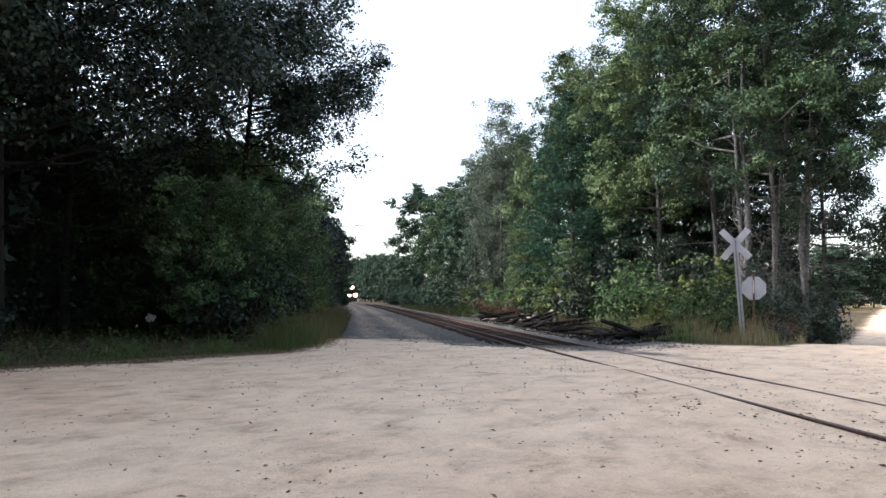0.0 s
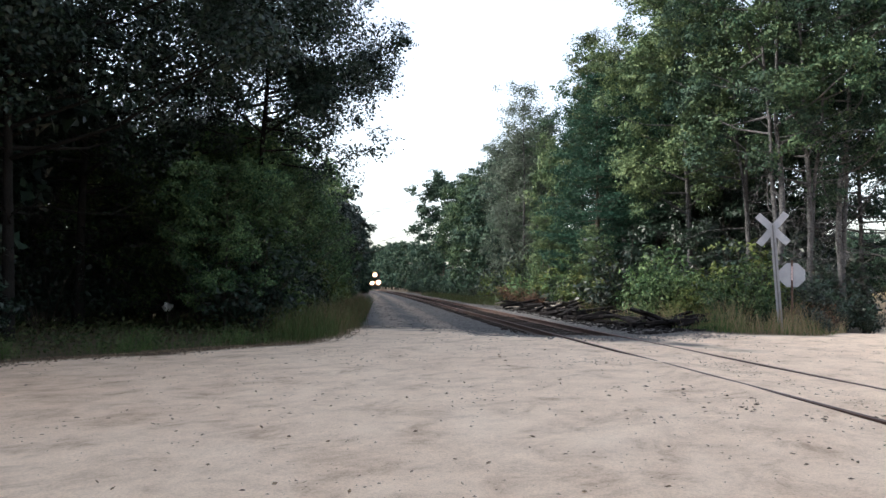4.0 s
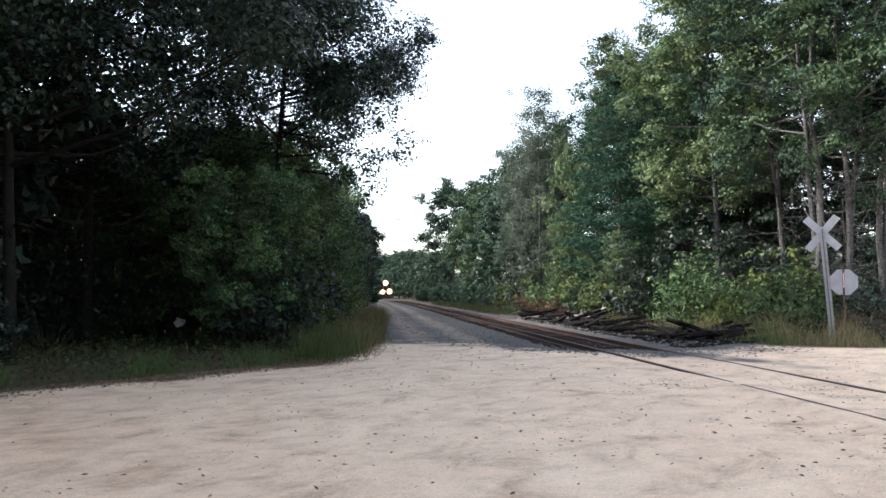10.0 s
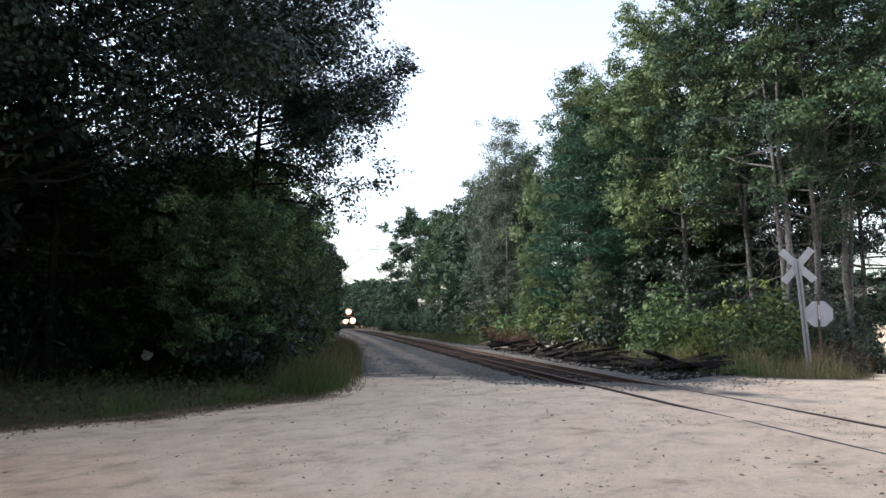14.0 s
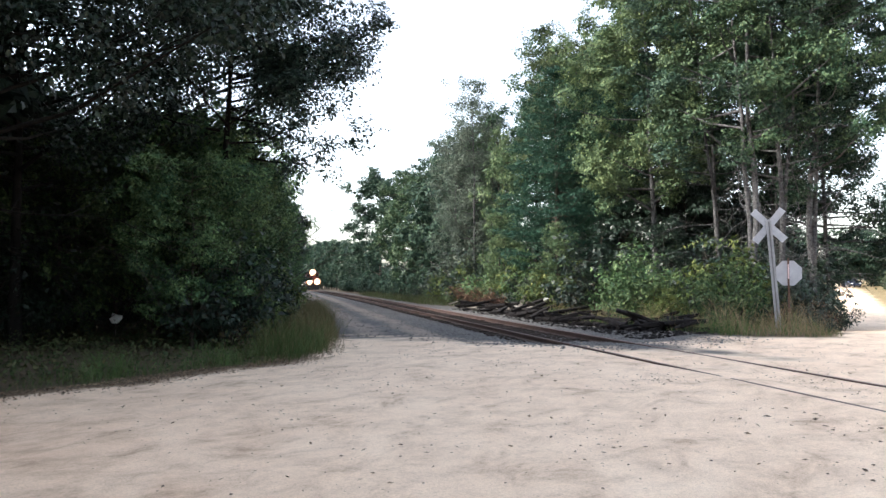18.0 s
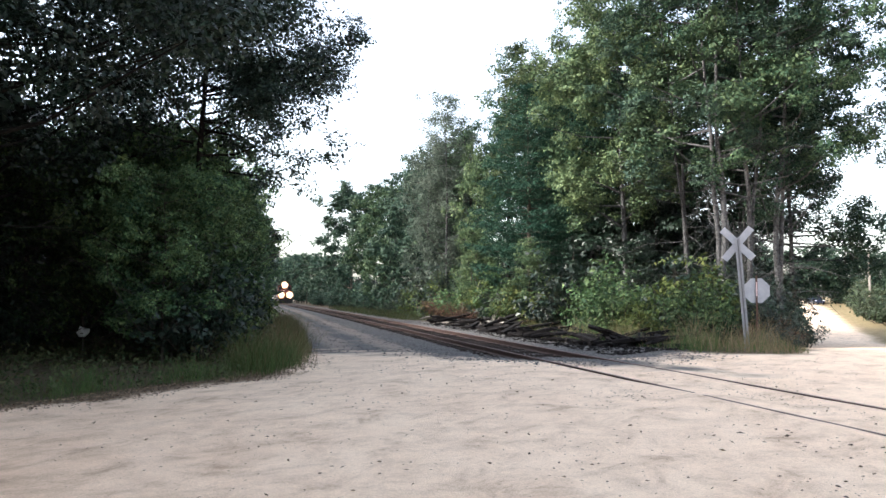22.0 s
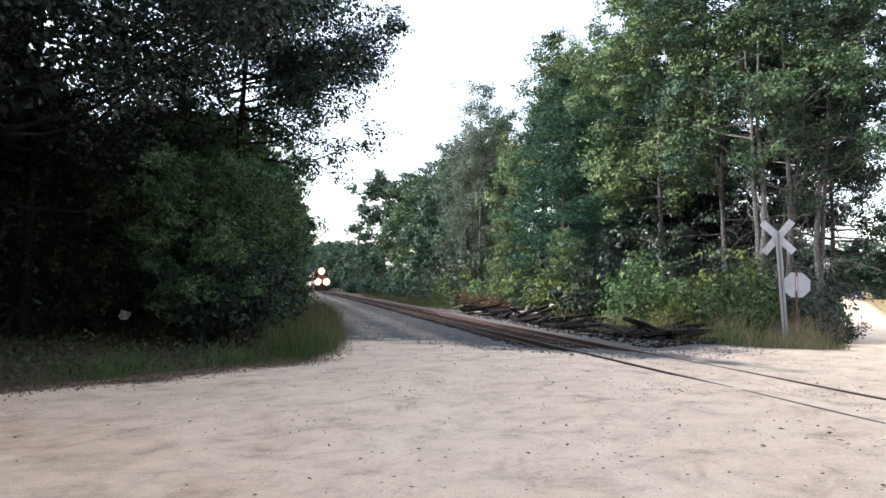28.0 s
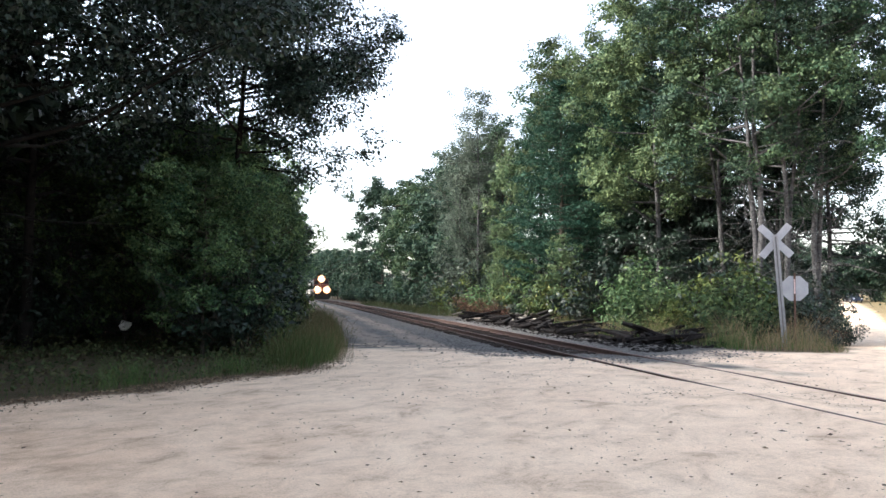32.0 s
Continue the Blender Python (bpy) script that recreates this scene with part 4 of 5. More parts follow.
# trees across the track
rnd = random.Random(41)
for x, y, turn, size in ((11.7, 30, 30, 1.0), (14.9, 30.6, 250, 0.95)):
    put(oak_c, x, y, None, turn, size)
for x, y, turn, size in ((13.3, 30.4, 160, 1.0), (16.0, 34.5, 80, 0.95), (12.4, 33.4, 20, 1.0)):
    put(oak_j, x, y, None, turn, size)
for x, y, turn, size in ((17.6, 33.0, 10, 0.95), (18.6, 38.8, 170, 1.05)):
    put(oak_h, x, y, None, turn, size)
for x, y, turn, size in ((11.0, 36.8, 0, 0.97), (11.6, 48.5, 120, 0.95)):
    put(oak_d, x, y, None, turn, size)
for x, y, turn, size in ((12.4, 40.5, 60, 0.95), (13.6, 54, 210, 1.05), (9.4, 60, 290, 0.82), (15.4, 44, 20, 0.85)):
    put(oak_k, x, y, None, turn, size)
put(pine_a, 8.1, 42.8, None, 0, 0.93)
put(pine_a, 17, 60, None, 80, 1.1)
for x, y, turn, size in ((9.9, 44.6, 30, 0.9), (11.2, 43.6, 100, 0.95), (10.9, 40.6, 220, 0.9), (13.6, 47, 60, 1.0), (9.4, 50.5, 300, 0.95)):
    put(pine_b, x, y, None, turn, size)
for x, y, turn, size in ((6.6, 56.0, 0, 1.0), (5.9, 58.5, 120, 0.8), (7.4, 59.5, 250, 0.84)):
    put(aspen, x, y, None, turn, size)
for x, y, turn, size in ((6.9, 49.5, 0, 1.5), (6.0, 47.4, 90, 0.8), (6.6, 38.6, 50, 0.6)):
    put(sapling, x, y, None, turn, size, 0.62 if size > 1 else 1.0)
for x, y, turn, size in ((8.4, 95, 60, 1.0), (7.2, 82, 20, 0.78)):
    put(oak_m, x, y, None, turn, size)
for x, y, turn, size in ((6.6, 117, 200, 1.1), (7.6, 74, 0, 0.78), (11.5, 88, 20, 0.95), (10.5, 70, 90, 0.9), (8.2, 66, 140, 0.8)):
    put(oak_e, x, y, None, turn, size)
for y in range(128, 330, 8):
    put(rnd.choice((far_oak, far_oak_c, far_oak_c, far_pine)), float(track_x(y)) + 7.2 + rnd.uniform(-0.8, 1.2), y, None, rnd.uniform(0, 360), rnd.uniform(0.9, 1.05) * np.interp(y, [128, 150, 200, 250, 330], [0.58, 0.68, 0.86, 1.0, 1.15]))
for i in range(10):
    put(oak_f, 13.5 + rnd.uniform(2, 7), 54 + 4 * i + rnd.uniform(-1, 1), None, rnd.uniform(0, 360), rnd.uniform(0.55, 0.85))
# shrubs along the edges
for i in range(46):
    y = 25.5 + i * 1.0
    out = np.interp(y, [25, 30, 48, 70], [7.2, 6.4, 5.2, 4.9])
    put(rnd.choice((bush_a, bush_a, bush_a, bush_b, bush_b, bush_d)), float(track_x(y)) + out + rnd.uniform(-0.2, 1.6), y, None, rnd.uniform(0, 360), rnd.choice((0.6, 0.8, 1.0, 1.2, 1.4, 1.6)) * rnd.uniform(0.9, 1.1))
for i in range(44):
    y = 26 + i * 1.3
    put(rnd.choice((bush_a, bush_b, bush_d, bush_d)), float(track_x(y)) + 9 + rnd.uniform(-0.6, 0.4 if y < 31 else 3.5), y, None, rnd.uniform(0, 360), rnd.uniform(0.8, 1.2))
for i in range(16):
    y = 62 + 4.2 * i
    put(rnd.choice((bush_d, far_bush)), float(track_x(y)) + 8.0 + rnd.uniform(-0.8, 1.6), y, None, rnd.uniform(0, 360), rnd.uniform(1.3, 1.8))
for x, y, k in ((7.4, 121, 1.8), (9.2, 125, 1.9), (8.6, 112, 1.7), (10.6, 118, 1.9), (11.6, 128, 2.0), (8.4, 131, 1.8), (12.0, 150, 2.4), (14.0, 165, 2.6), (11.0, 142, 2.3), (12.0, 110, 1.9), (10.2, 104, 1.8)):
    put(far_bush, x, y, None, rnd.uniform(0, 360), k)
for i in range(30):
    y = 72 + i * 3.5
    put(far_bush, float(track_x(y)) + 5.0 + rnd.uniform(-0.3, 1.0), y, None, rnd.uniform(0, 360), rnd.uniform(1.0, 1.5))
for i in range(46):
    y = 21.5 + i * 2.0
    s = rnd.uniform(0.75, 1.1)
    put(rnd.choice((bush_a, bush_d, bush_b, bush_b)), float(left_edge(y)) - 0.5 - 1.7 * s - rnd.uniform(0, 0.4), y, None, rnd.uniform(0, 360), s)
for x, y, s in ((-13.2, 16.6, 0.8), (-15.5, 18, 1.1), (-8.6, 23.8, 1.0), (-8.2, 26.6, 1.2), (-14.2, 23.5, 1.1), (-17, 25, 1.3), (-9.2, 29, 1.2), (-12.2, 29.5, 1.2), (-15, 29.5, 1.3), (-19.5, 22, 1.2), (-17, 16, 0.9), (-21, 18, 1.3), (-19, 28, 1.3), (-10.3, 27.6, 1.0), (-13.6, 27.6, 1.1), (-12.6, 28.4, 1.0), (-14.2, 31, 1.3), (-16, 32.5, 1.4), (-12.9, 33, 1.3), (-16.2, 28, 1.3), (-11.4, 31.2, 1.2), (-18, 30, 1.4), (-13.4, 25.6, 0.9), (-15.2, 25.8, 1.1)):
    put(bush_d, x, y, None, rnd.uniform(0, 360), s)
for x, y, turn, s in ((-8.6, 20.9, 80, 0.6), (-9.1, 27.5, 160, 0.8), (-8.7, 31.5, 240, 0.95)):
    put(oak_g, x, y, None, turn, s)
for x, y, turn, s in ((-7.6, 22.0, 0, 0.62), (-8.5, 23.8, 140, 0.85), (-8.6, 22.6, 60, 0.74), (-7.9, 25.6, 290, 0.72), (-8.9, 24.8, 20, 1.0), (-8.2, 27.6, 100, 0.9), (-9.7, 26.6, 330, 1.05), (-8.2, 30.0, 200, 0.9), (-10.9, 28.5, 250, 1.15), (-12.9, 26.2, 40, 0.95), (-13.6, 27.8, 200, 1.15), (-15.2, 26.4, 90, 1.05), (-11.6, 27.2, 310, 1.05), (-10.4, 26.4, 150, 1.1), (-9.0, 28.5, 320, 1.2)):
    put(thicket, x, y, None, turn, s, label="low leafy young oak at the lane's edge" if s < 0.7 else "")
for x, y, s in ((9.0, 22.6, 0.6), (9.7, 24.3, 0.9), (5.0, 47.5, 1.2), (5.2, 50, 1.4), (5.6, 52, 1.7), (5.2, 45, 0.9)):
    put(bush_c, x, y, None, rnd.uniform(0, 360), s)
for x, y, s in ((-7.5, 42.5, 1.6), (-7.3, 36.5, 1.3), (-7.7, 48.5, 1.7), (-7.7, 53, 1.7), (-7.3, 28.2, 1.25), (-7.4, 31.0, 1.3), (5.8, 56, 1.5), (6.0, 60, 1.8), (6.2, 63.5, 1.5), (6.6, 40, 1.3), (7.2, 37, 1.4)):
    put(bush_b, x, y, None, rnd.uniform(0, 360), s)
# oaks in shade-darkened leaves, filling the dark between the trunks
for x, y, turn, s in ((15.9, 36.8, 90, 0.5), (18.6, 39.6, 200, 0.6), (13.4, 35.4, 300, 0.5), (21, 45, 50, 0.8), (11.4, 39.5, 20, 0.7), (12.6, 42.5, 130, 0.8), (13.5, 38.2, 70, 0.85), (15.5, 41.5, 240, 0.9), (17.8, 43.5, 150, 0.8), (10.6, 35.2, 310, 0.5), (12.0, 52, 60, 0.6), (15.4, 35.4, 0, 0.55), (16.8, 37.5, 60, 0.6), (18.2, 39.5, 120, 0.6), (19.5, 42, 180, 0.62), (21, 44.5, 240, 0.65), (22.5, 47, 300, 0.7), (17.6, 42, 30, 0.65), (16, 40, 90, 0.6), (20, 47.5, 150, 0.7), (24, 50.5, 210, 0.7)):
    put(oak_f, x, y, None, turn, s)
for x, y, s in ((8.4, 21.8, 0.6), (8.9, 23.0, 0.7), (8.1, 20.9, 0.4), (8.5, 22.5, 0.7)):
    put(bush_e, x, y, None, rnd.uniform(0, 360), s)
# shrubs in shade-darkened leaves, partly set to darken the space under the canopy
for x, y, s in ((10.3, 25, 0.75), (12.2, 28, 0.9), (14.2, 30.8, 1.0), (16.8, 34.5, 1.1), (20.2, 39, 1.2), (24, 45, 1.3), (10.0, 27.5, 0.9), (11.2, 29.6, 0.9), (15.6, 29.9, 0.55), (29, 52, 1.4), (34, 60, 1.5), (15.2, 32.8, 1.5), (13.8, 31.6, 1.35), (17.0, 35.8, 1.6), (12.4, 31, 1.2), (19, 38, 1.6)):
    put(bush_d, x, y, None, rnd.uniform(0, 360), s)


def blades(name, rng, xs, ys, height, width, mat, label, lean=0.34):
    """Grass: a bent blade of two faces at each place."""
    n = len(xs)
    w = rng.uniform(0, 6.28, n)
    side = np.c_[np.cos(w), np.sin(w), 0 * w]
    way = 2.5 * np.sin(1.9 * xs + 1.3 * ys) + 2.0 * np.sin(2.3 * ys - 0.7 * xs)
    out = (rng.normal(scale=lean, size=(n, 3)) + 0.22 * np.c_[np.cos(way), np.sin(way), way]) * height[:, None]
    out[:, 2] = 0
    foot = np.c_[xs, ys, ground_z(xs, ys) - 0.02]
    up = np.c_[0 * xs, 0 * xs, height]
    a, b = foot - side * width, foot + side * width
    c, d = foot + up * 0.6 + out * 0.4 + side * width * 0.7, foot + up * 0.6 + out * 0.4 - side * width * 0.7
    e = foot + up + out
    v = np.stack([a, b, c, d, e], 1).reshape(-1, 3)
    i = 5 * np.arange(n)[:, None]
    faces = [tuple(q) for q in (i + [0, 1, 2, 3])] + [tuple(q) for q in (i + [3, 2, 4])]
    return tagged(new(name, mesh_of(name, v, faces, mat)), label, "grass", kind="stuff")


rng = np.random.default_rng(31)


def patchy(x, y, scale=1.0):
    """A slow wave over the ground, nought to one, by which growth comes in tufts."""
    x, y = x * scale, y * scale
    return 0.5 + 0.25 * (np.sin(2.3 * x + 1.7 * np.sin(1.1 * y)) + np.sin(1.9 * y + 1.3 * np.sin(1.7 * x + 0.6)))


n = 34000
gy = 11.5 + 36 * rng.random(n) ** 1.25
gx = left_edge(gy) - np.abs(rng.normal(scale=0.75, size=n)) + rng.normal(scale=0.12, size=n) + 0.1 - 0.85 * ease(18.5, 15.5, gy)
clump = patchy(gx, gy, 1.6)
keep = rng.random(n) < (0.03 + 0.27 * ease(16, 19, gy)) + (0.4 + 0.35 * ease(15, 18, gy)) * clump ** 2
gx, gy, clump = gx[keep], gy[keep], clump[keep]
tall = (0.2 + 0.85 * ease(16.5, 19.5, gy) * (0.35 + 0.65 * clump)) * rng.uniform(0.35, 1.1, len(gx))
dry = rng.random(len(gx)) < 0.12 + 0.45 * ease(18.0, 21, gy)
blades("grass_verge", rng, gx[~dry], gy[~dry], tall[~dry], 0.0045, M_GRASS, "tall green grass and weeds along the gravel lane")
blades("dry_verge_grass", rng, gx[dry], gy[dry], tall[dry] * 1.1, 0.003, M_SEEDGRASS, "reddish seeding grass stalks along the gravel lane")
n = 44000
gx, gy = rng.uniform(3.8, 11, n), rng.uniform(18.8, 36, n)
inside, clump = right_edge_inside(gx, gy), patchy(gx, gy, 1.3)
keep = (inside > 0.02 + 0.25 * clump) & (rng.random(n) < np.exp(-inside / 2.6) * (0.2 + 0.8 * clump))
gx, gy, inside, clump = gx[keep], gy[keep], inside[keep], clump[keep]
tall = (0.14 + 0.95 * clump ** 1.3 * ease(0.0, 0.6, inside)) * rng.uniform(0.35, 1.15, len(gx))
dry = rng.random(len(gx)) < 0.2 + 0.5 * ease(4.8, 6.2, gx)
blades("dry_grass", rng, gx[dry], gy[dry], tall[dry] * 1.1, 0.005, M_DRYGRASS, "tall tan dry grass at the crossing corner")
blades("corner_grass", rng, gx[~dry], gy[~dry], tall[~dry] * 0.75, 0.006, M_GRASS, "green grass among the dry stalks at the corner")
n = 5000
gy = rng.uniform(11.5, 19, n)
gx = left_edge(gy) - 0.95 - np.abs(rng.normal(scale=0.8, size=n))
keep = rng.random(n) < patchy(gx, gy, 1.1) ** 3
gx, gy = gx[keep], gy[keep]
blades("edge_grass", rng, gx, gy, (0.12 + 0.4 * patchy(gx, gy, 1.1)) * rng.uniform(0.4, 1.1, len(gx)), 0.004, M_GRASS, "soft green grass below the dark trees", 0.5)
n = 12000
gy = 30 + 80 * rng.random(n) ** 1.4
gx = track_x(gy) + np.interp(gy, [30, 50, 54, 60], [5.0, 4.7, 2.6, 2.1]) + np.abs(rng.normal(scale=1.1, size=n))
keep = rng.random(n) < patchy(gx, gy, 0.9)
blades("bank_grass", rng, gx[keep], gy[keep], rng.uniform(0.2, 0.8, keep.sum()), 0.008, M_WEED, "green and brown weeds on the bank beside the track", 0.5)
n = 20000
gx, gy = rng.uniform(-22, -5.6, n), rng.uniform(11.5, 30, n)
keep = gx < left_edge(gy) - 0.25 - 0.75 * patchy(gx, gy, 2.0)
low = np.c_[gx, gy, ground_z(gx, gy) + 0.02 + rng.random(n) ** 1.6 * np.clip((left_edge(gy) - gx) * 0.6, 0.06, 0.6) * patchy(gx, gy, 1.2)][keep]
lv, lf = leaves(rng, low, 0.085, 0.045, 0.4)
tagged(new("undergrowth", mesh_of("undergrowth", lv, lf, M_WEED)), "low green weeds on the shaded forest floor", "weeds", kind="stuff")
n = 9000
gy = rng.uniform(11, 27, n)
gx = left_edge(gy) + rng.normal(-0.4, 0.42, n)
far_n = 420
gx, gy = np.r_[gx, rng.uniform(-9, 6, far_n)], np.r_[gy, rng.uniform(4, 22, far_n)]
keep = gx > left_edge(gy) - 0.8
gx, gy = gx[keep], gy[keep]
lv, lf = leaves(rng, np.c_[gx, gy, ground_z(gx, gy) + 0.008], 0.05, 0.026, 2.2)
tagged(new("fallen_leaves", mesh_of("fallen_leaves", lv, lf, M_LITTER)), "brown fallen leaves strewn on the dirt", "leaves", kind="stuff")


# ---- train ----
M_LOCO = worn("dark_red_loco_paint", (0.10, 0.018, 0.012), (0.17, 0.03, 0.018), 2, 0.5, 0.0, 0.1)
M_LOCOBLACK = worn("sooty_black_steel", (0.012, 0.012, 0.012), (0.04, 0.038, 0.036), 3, 0.7, 0.2)
M_WINDOW = worn("dark_cab_glass", (0.012, 0.014, 0.016), (0.02, 0.022, 0.025), 3, 0.1)
M_CARWHITE = worn("chalky_white_car_paint", (0.42, 0.41, 0.39), (0.62, 0.61, 0.58), 0.8, 0.7)
M_LAMP = glow("headlamp", (1.0, 0.8, 0.5), 14.0)
# orange halo round each lamp, made as a glowing ring
M_LAMPHALO = glow("lamp_halo_glow", (1.0, 0.36, 0.07), 0.42)


def bogie(parent, y):
    ob = part("bogie", box(2.1, 2.9, 0.4, (0, 0, 0.62), 0.06), M_LOCOBLACK, parent, "", pose(0, y, 0))
    for dy in (-0.95, 0.95):
        bm = rod(0.46, 0.46, 0.13, pose(-0.82, dy, 0.48, 0, 90), 20)
        rod(0.46, 0.46, 0.13, pose(0.69, dy, 0.48, 0, 90), 20, bm)
        rod(0.08, 0.08, 1.6, pose(-0.8, dy, 0.48, 0, 90), 8, bm)
        part("wheelset", bm, M_RAIL, ob)


def lamp(parent, x, y, z, r):
    can = part("lamp_housing", rod(r * 1.45, r * 1.5, 0.25, pose(x, y + 0.27, z, 90), 20), M_LOCOBLACK, parent)
    # glowing ring and oversized glass stand in for the lamp's bloom
    part("lamp_halo", rod(r * 1.6, r * 1.6, 0.04, pose(x, y, z, 90), 24), M_LAMPHALO, can)
    part("lamp_glass", rod(r * 0.8, r * 0.8, 0.05, pose(x, y - 0.03, z, 90), 24), M_LAMP, can, "blazing lamp glass")


def build_loco():
    ob = thing("locomotive", "dark red diesel locomotive with three blazing headlights on the track", "locomotive")
    part("underframe", box(3.0, 17.4, 0.3, (0, 9.0, 1.45), 0.04), M_LOCOBLACK, ob)
    part("pilot", profile([(-1.5, 0.2), (1.5, 0.2), (1.55, 1.35), (-1.55, 1.35)], 0.25, 0.5), M_LOCOBLACK, ob, "black front plate")
    part("short_hood", box(1.9, 2.3, 1.6, (0, 2.0, 2.4), 0.12), M_LOCO, ob)
    cab = part("cab", box(3.0, 2.7, 2.7, (0, 4.4, 2.95), 0.12), M_LOCO, ob)
    for x in (-1.05, 1.05):
        part("windscreen", box(0.7, 0.04, 0.7, (x, 3.04, 3.6), 0.02), M_WINDOW, cab)
    for x in (-1.51, 1.51):
        part("side_window", box(0.04, 1.2, 0.7, (x, 4.4, 3.55), 0.02), M_WINDOW, cab)
    part("cab_roof", profile([(-1.55, 4.28), (1.55, 4.28), (1.2, 4.5), (-1.2, 4.5)], 2.95, 5.8), M_LOCOBLACK, ob)
    part("long_hood", box(1.8, 10.8, 2.3, (0, 11.3, 2.75), 0.12), M_LOCO, ob)
    for y in (8.0, 11.0, 14.0):
        part("roof_fan", rod(0.55, 0.55, 0.18, pose(0, y, 3.88), 18), M_LOCOBLACK, ob)
    part("fuel_tank", box(2.4, 4.0, 0.8, (0, 9.0, 0.9), 0.15), M_LOCOBLACK, ob)
    for x in (-1.45, 1.45):
        for y in np.linspace(0.5, 17.4, 12):
            if not 3.0 < y < 5.9:
                part("handrail_post", rod(0.025, 0.025, 1.05, pose(x, y, 1.6), 6), M_CARWHITE, ob)
        part("handrail", box(0.04, 11.4, 0.04, (x, 11.7, 2.65)), M_CARWHITE, ob)
    for x in (-1.2, 1.2):
        part("step_ladder", box(0.5, 0.08, 1.1, (x, 0.2, 0.85), 0.02), M_LOCOBLACK, ob)
        part("grab_rail", rod(0.025, 0.025, 1.1, pose(x, 0.35, 1.5), 6), M_CARWHITE, ob, "white grab rail")
        part("number_board", box(0.62, 0.06, 0.26, (x * 0.55, 3.0, 4.08), 0.02), M_LOCOBLACK, ob)
    part("end_handrail", box(2.4, 0.04, 0.04, (0, 0.35, 2.6)), M_CARWHITE, ob, "white end handrail")
    part("plough", profile([(-1.4, 0.12), (1.4, 0.12), (1.5, 0.75), (-1.5, 0.75)], 0.0, 0.22), M_LOCOBLACK, ob)
    bogie(ob, 3.6)
    bogie(ob, 14.4)
    part("coupler", box(0.3, 0.7, 0.3, (0, 0.1, 0.85), 0.06), M_LOCOBLACK, ob)
    lamp(ob, 0, 2.6, 4.35, 0.5)
    for x in (-0.93, 0.93):
        lamp(ob, x, 0.0, 2.05, 0.5)
    return ob


def build_wagon():
    ob = thing("freight_wagon", "chalky white covered freight wagon behind the locomotive", "freight wagon")
    body = part("body", box(3.0, 14.6, 2.9, (0, 7.6, 2.65), 0.05), M_CARWHITE, ob)
    for y in np.linspace(0.9, 14.3, 13):
        for x in (-1.52, 1.52):
            part("side_rib", box(0.06, 0.09, 2.7, (x, y, 2.65)), M_CARWHITE, body)
    part("roof", profile([(-1.55, 4.1), (1.55, 4.1), (0.8, 4.4), (-0.8, 4.4)], 0.25, 14.95), M_SIGNBACK, ob)
    part("underframe", box(2.6, 15.0, 0.3, (0, 7.6, 1.05), 0.03), M_LOCOBLACK, ob)
    part("ladder", box(0.5, 0.04, 2.6, (-1.2, 0.26, 2.6)), M_LOCOBLACK, ob)
    bogie(ob, 2.4)
    bogie(ob, 12.8)
    return ob


loco = build_loco()
wagons = [build_wagon()]
for k in range(3):
    wagons.append(copy_thing(wagons[0], Matrix()))
for ob in wagons:
    tagged(ob, group="wagons of the train")


# ---- parked car and things by the side road ----
M_CARBODY = worn("dark_blue_car_paint", (0.02, 0.03, 0.055), (0.04, 0.05, 0.08), 1.5, 0.25, 0.3, 0.02)
M_TYRE = worn("black_tyre", (0.012, 0.012, 0.012), (0.03, 0.03, 0.03), 8, 0.9)
M_CHROME = worn("wheel_metal", (0.45, 0.45, 0.46), (0.6, 0.6, 0.6), 8, 0.35, 0.8, 0.05)
M_HEADGLASS = worn("clear_lamp_glass", (0.6, 0.62, 0.64), (0.75, 0.77, 0.8), 6, 0.1)


def build_car():
    x, y = 88.3, 118.6
    ob = thing("parked_car", "dark blue car standing at the end of the dirt road", "car", pose(x, y, float(ground_z(x, y)) - 0.01, 0, 0, -22))
    body = bmesh.new()
    sec = [(-2.2, 0.35), (-2.25, 0.72), (-1.2, 0.92), (-0.5, 1.45), (1.1, 1.45), (1.85, 1.0), (2.2, 0.92), (2.2, 0.35)]
    rows = []
    for sx, k in ((-0.86, 0.93), (-0.78, 1.0), (0.78, 1.0), (0.86, 0.93)):
        rows.append([body.verts.new((sx * (0.84 if z > 1.2 else 1.0), yy, z * (k if z > 0.5 else 1))) for yy, z in sec])
    for a, b in zip(rows, rows[1:]):
        for i in range(8):
            body.faces.new((a[i], a[(i + 1) % 8], b[(i + 1) % 8], b[i]))
    body.faces.new(rows[0])
    body.faces.new(rows[-1][::-1])
    bmesh.ops.recalc_face_normals(body, faces=body.faces)
    part("body", body, M_CARBODY, ob)
    part("windscreen", box(1.3, 0.03, 0.72, (0, 0, 0), 0.01), M_WINDOW, ob, "", pose(0, -0.88, 1.2, -53))
    for sx in (-0.80, 0.80):
        part("side_window", box(0.03, 1.7, 0.36, (sx, 0.35, 1.18), 0.01), M_WINDOW, ob)
        part("headlight", box(0.36, 0.08, 0.16, (sx * 0.78, -2.24, 0.68), 0.03), M_HEADGLASS, ob, "clear headlight")
        for yy in (-1.35, 1.35):
            tyre = part("wheel", rod(0.33, 0.33, 0.2, pose(sx - 0.1, yy, 0.33, 0, 90), 20), M_TYRE, ob)
            part("rim", rod(0.2, 0.2, 0.22, pose(sx - 0.11, yy, 0.33, 0, 90), 12), M_CHROME, tyre)
    part("bumper", box(1.66, 0.14, 0.26, (0, -2.2, 0.42), 0.05), M_CARBODY, ob)


build_car()


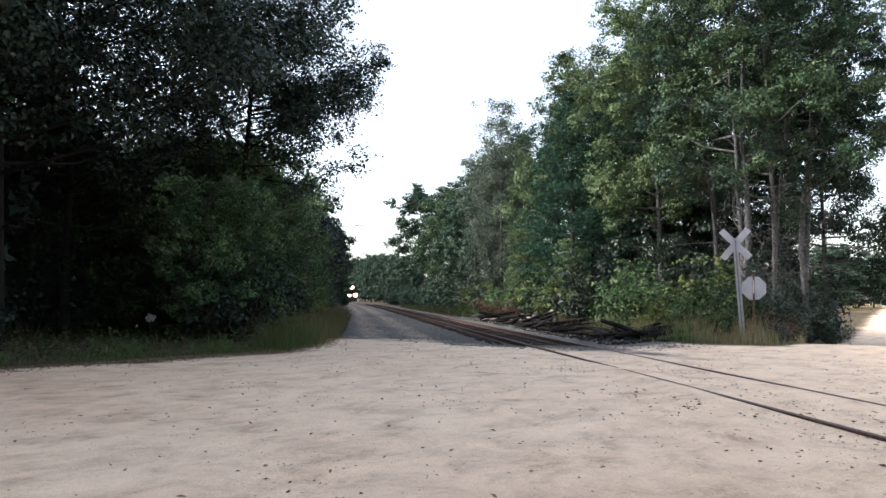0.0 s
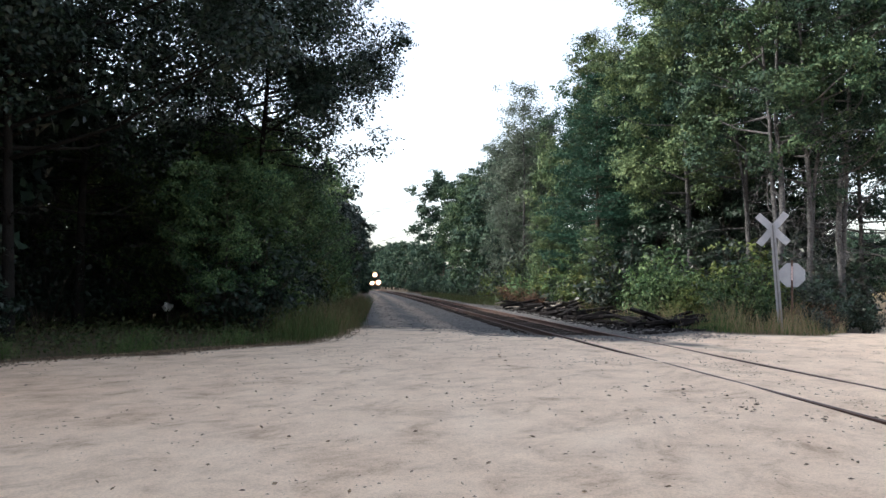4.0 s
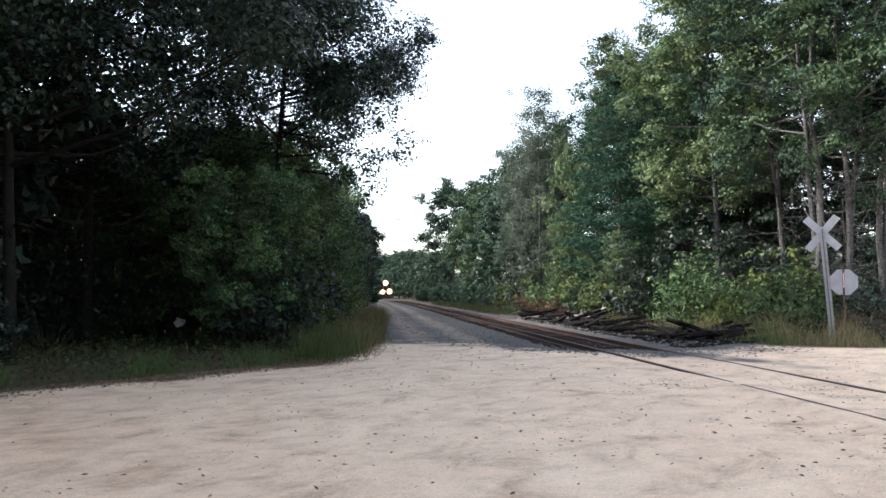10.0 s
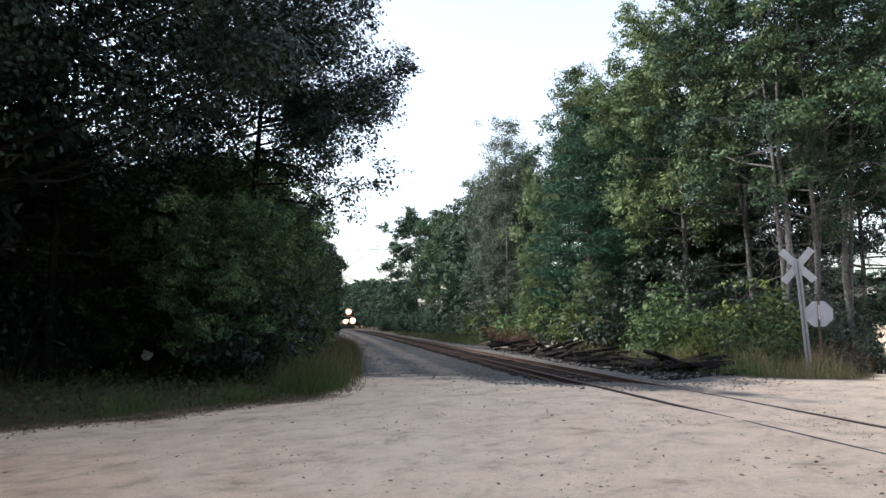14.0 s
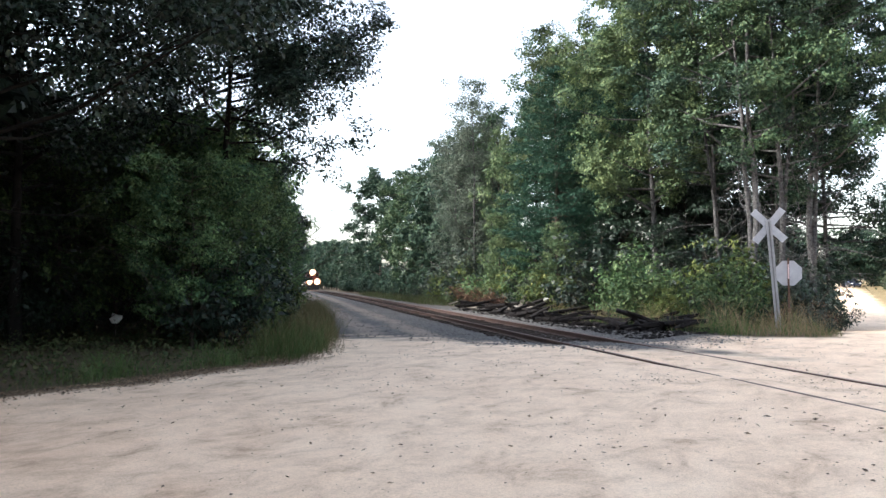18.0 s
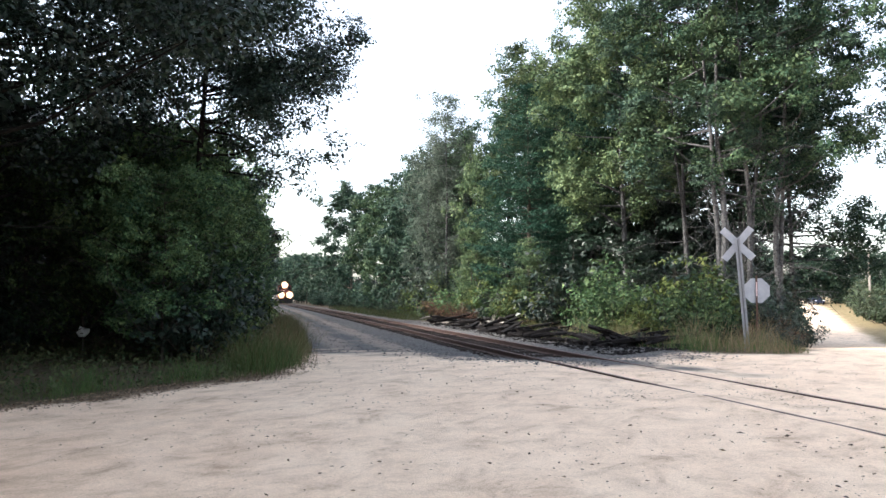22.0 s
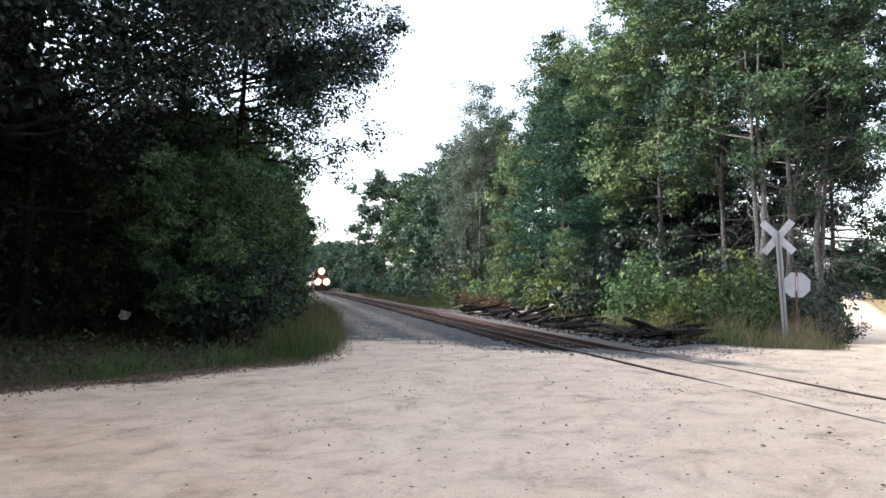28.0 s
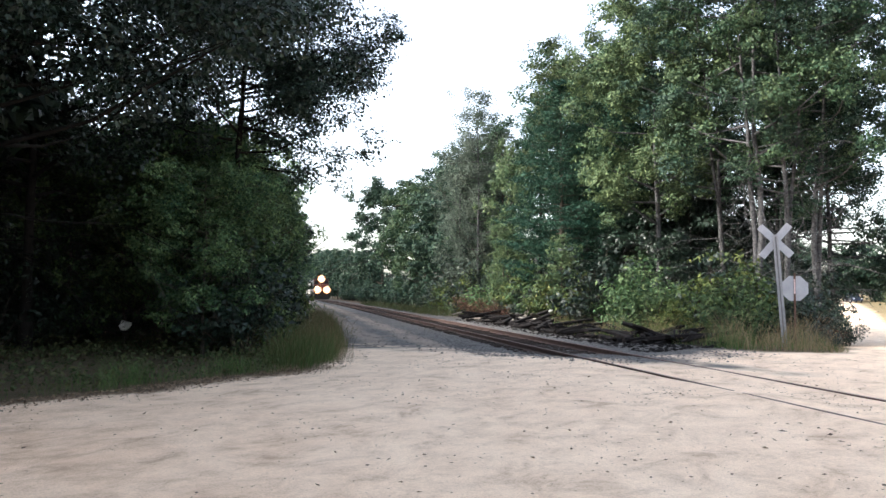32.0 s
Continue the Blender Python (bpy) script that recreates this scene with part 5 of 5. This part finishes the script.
def build_pole():
    x, y = 62.3, 77.6
    ob = thing("utility_pole", "grey wooden utility pole with a crossarm", "utility pole", pose(x, y, float(ground_z(x, y)) - 0.1, 0, 0, 30))
    part("pole", rod(0.15, 0.1, 8.6, None, 12), M_DEAD, ob)
    part("crossarm", box(2.2, 0.1, 0.12, (0, 0.14, 7.9), 0.01), M_DEAD, ob)
    for dx in (-0.95, -0.35, 0.35, 0.95):
        part("insulator", rod(0.04, 0.03, 0.14, pose(dx, 0.14, 7.96), 8), M_SIGNBACK, ob)


build_pole()


def build_litter():
    """A crumpled plastic bag caught on a stalk in the weeds."""
    ob = thing("plastic_bag", "crumpled white plastic bag caught in the weeds", "litter", pose(-11.33, 25.9, 0.0, 0, 0, 20))
    bm = bmesh.new()
    bmesh.ops.create_icosphere(bm, subdivisions=2, radius=0.16, matrix=Matrix.Translation((0, 0, 0.5)))
    rr = random.Random(3)
    for v in bm.verts:
        v.co = Vector((0, 0, 0.5)) + (v.co - Vector((0, 0, 0.5))) * rr.uniform(0.6, 1.25)
    part("bag", bm, M_PLASTIC, ob)
    part("stalk", rod(0.012, 0.006, 0.5, None, 6), M_DEAD, ob, "dry weed stalk")


build_litter()
# growth beyond the side road
rnd = random.Random(77)
for u in range(24, 190, 7):
    for v, s in ((8.5, 1.0), (14, 1.4)):
        x, y = 9 + u * 0.612 + v * 0.791, 19 + u * 0.791 - v * 0.612
        put(rnd.choice((side_bush, side_bush, side_bush, bush_b)), x + rnd.uniform(-2, 2), y + rnd.uniform(-2, 2), None, rnd.uniform(0, 360), s * rnd.uniform(0.8, 1.4))
for x, y, s in ((43.0, 55.0, 1.5), (46.5, 60.5, 1.4), (49.5, 65, 1.3), (53, 69, 1.3), (40, 49, 1.5), (57, 74, 1.3), (62, 81, 1.4), (67, 86, 1.5), (72, 92, 1.6), (78, 99, 1.7), (84, 105, 1.8)):
    put(side_bush, x + 1.5, y - 0.8, None, rnd.uniform(0, 360), s)
for i in range(22):
    put(far_oak, 60 + 5.5 * i + rnd.uniform(-3, 3), 150 - 5.0 * i + rnd.uniform(-4, 4), None, rnd.uniform(0, 360), rnd.uniform(0.55, 0.85))
for x, y, s in ((92, 131, 0.7), (97, 127, 0.75), (101, 133, 0.7), (86, 133, 0.7), (104, 124, 0.65), (80, 128, 0.75), (110, 128, 0.7), (74, 120, 0.7)):
    put(far_oak_c, x, y, None, rnd.uniform(0, 360), s)
for x, y, s in ((93, 127, 1.6), (97, 123, 1.5), (87, 129, 1.6), (101, 119, 1.5), (82, 125, 1.6)):
    put(side_bush, x, y, None, rnd.uniform(0, 360), s)
for i in range(16):
    u, v = 66 + 6.5 * i, 15 + rnd.uniform(-2, 5)
    put(far_oak, 9 + u * 0.612 + v * 0.791, 19 + u * 0.791 - v * 0.612, None, rnd.uniform(0, 360), rnd.uniform(0.45, 0.62))
for u, v, s in ((95, -7, 0.6), (110, -8, 0.7), (130, -8, 0.75), (165, -4, 0.8), (172, 3, 0.8), (176, 9, 0.7), (120, 22, 0.7), (140, 24, 0.75), (95, 30, 0.6), (160, 16, 0.7), (60, 40, 0.6), (80, 44, 0.7)):
    put(far_oak, 9 + u * 0.612 + v * 0.791, 19 + u * 0.791 - v * 0.612, None, rnd.uniform(0, 360), s)


def motions():
    """The train rolls slowly towards the crossing."""
    def on_track(front, length):
        mid = front + length / 2
        slope = max(mid - BEND, 0) / RADIUS
        return pose(float(track_x(front)), front, 0.018, 0, 0, math.degrees(math.atan(slope)))
    times = [0, 2, 4, 6, 8, 10, 12, 14, 16, 18, 20, 22, 24, 26, 28, 30, 32]
    fronts = [(t, 238.5 - 3.151 * t + 0.02463 * t * t) for t in times]
    walk(loco, [(t, on_track(y, 18)) for t, y in fronts])
    for k, wagon in enumerate(wagons):
        walk(wagon, [(t, on_track(y + 18.3 + 15.6 * k, 15)) for t, y in fronts])


motions()
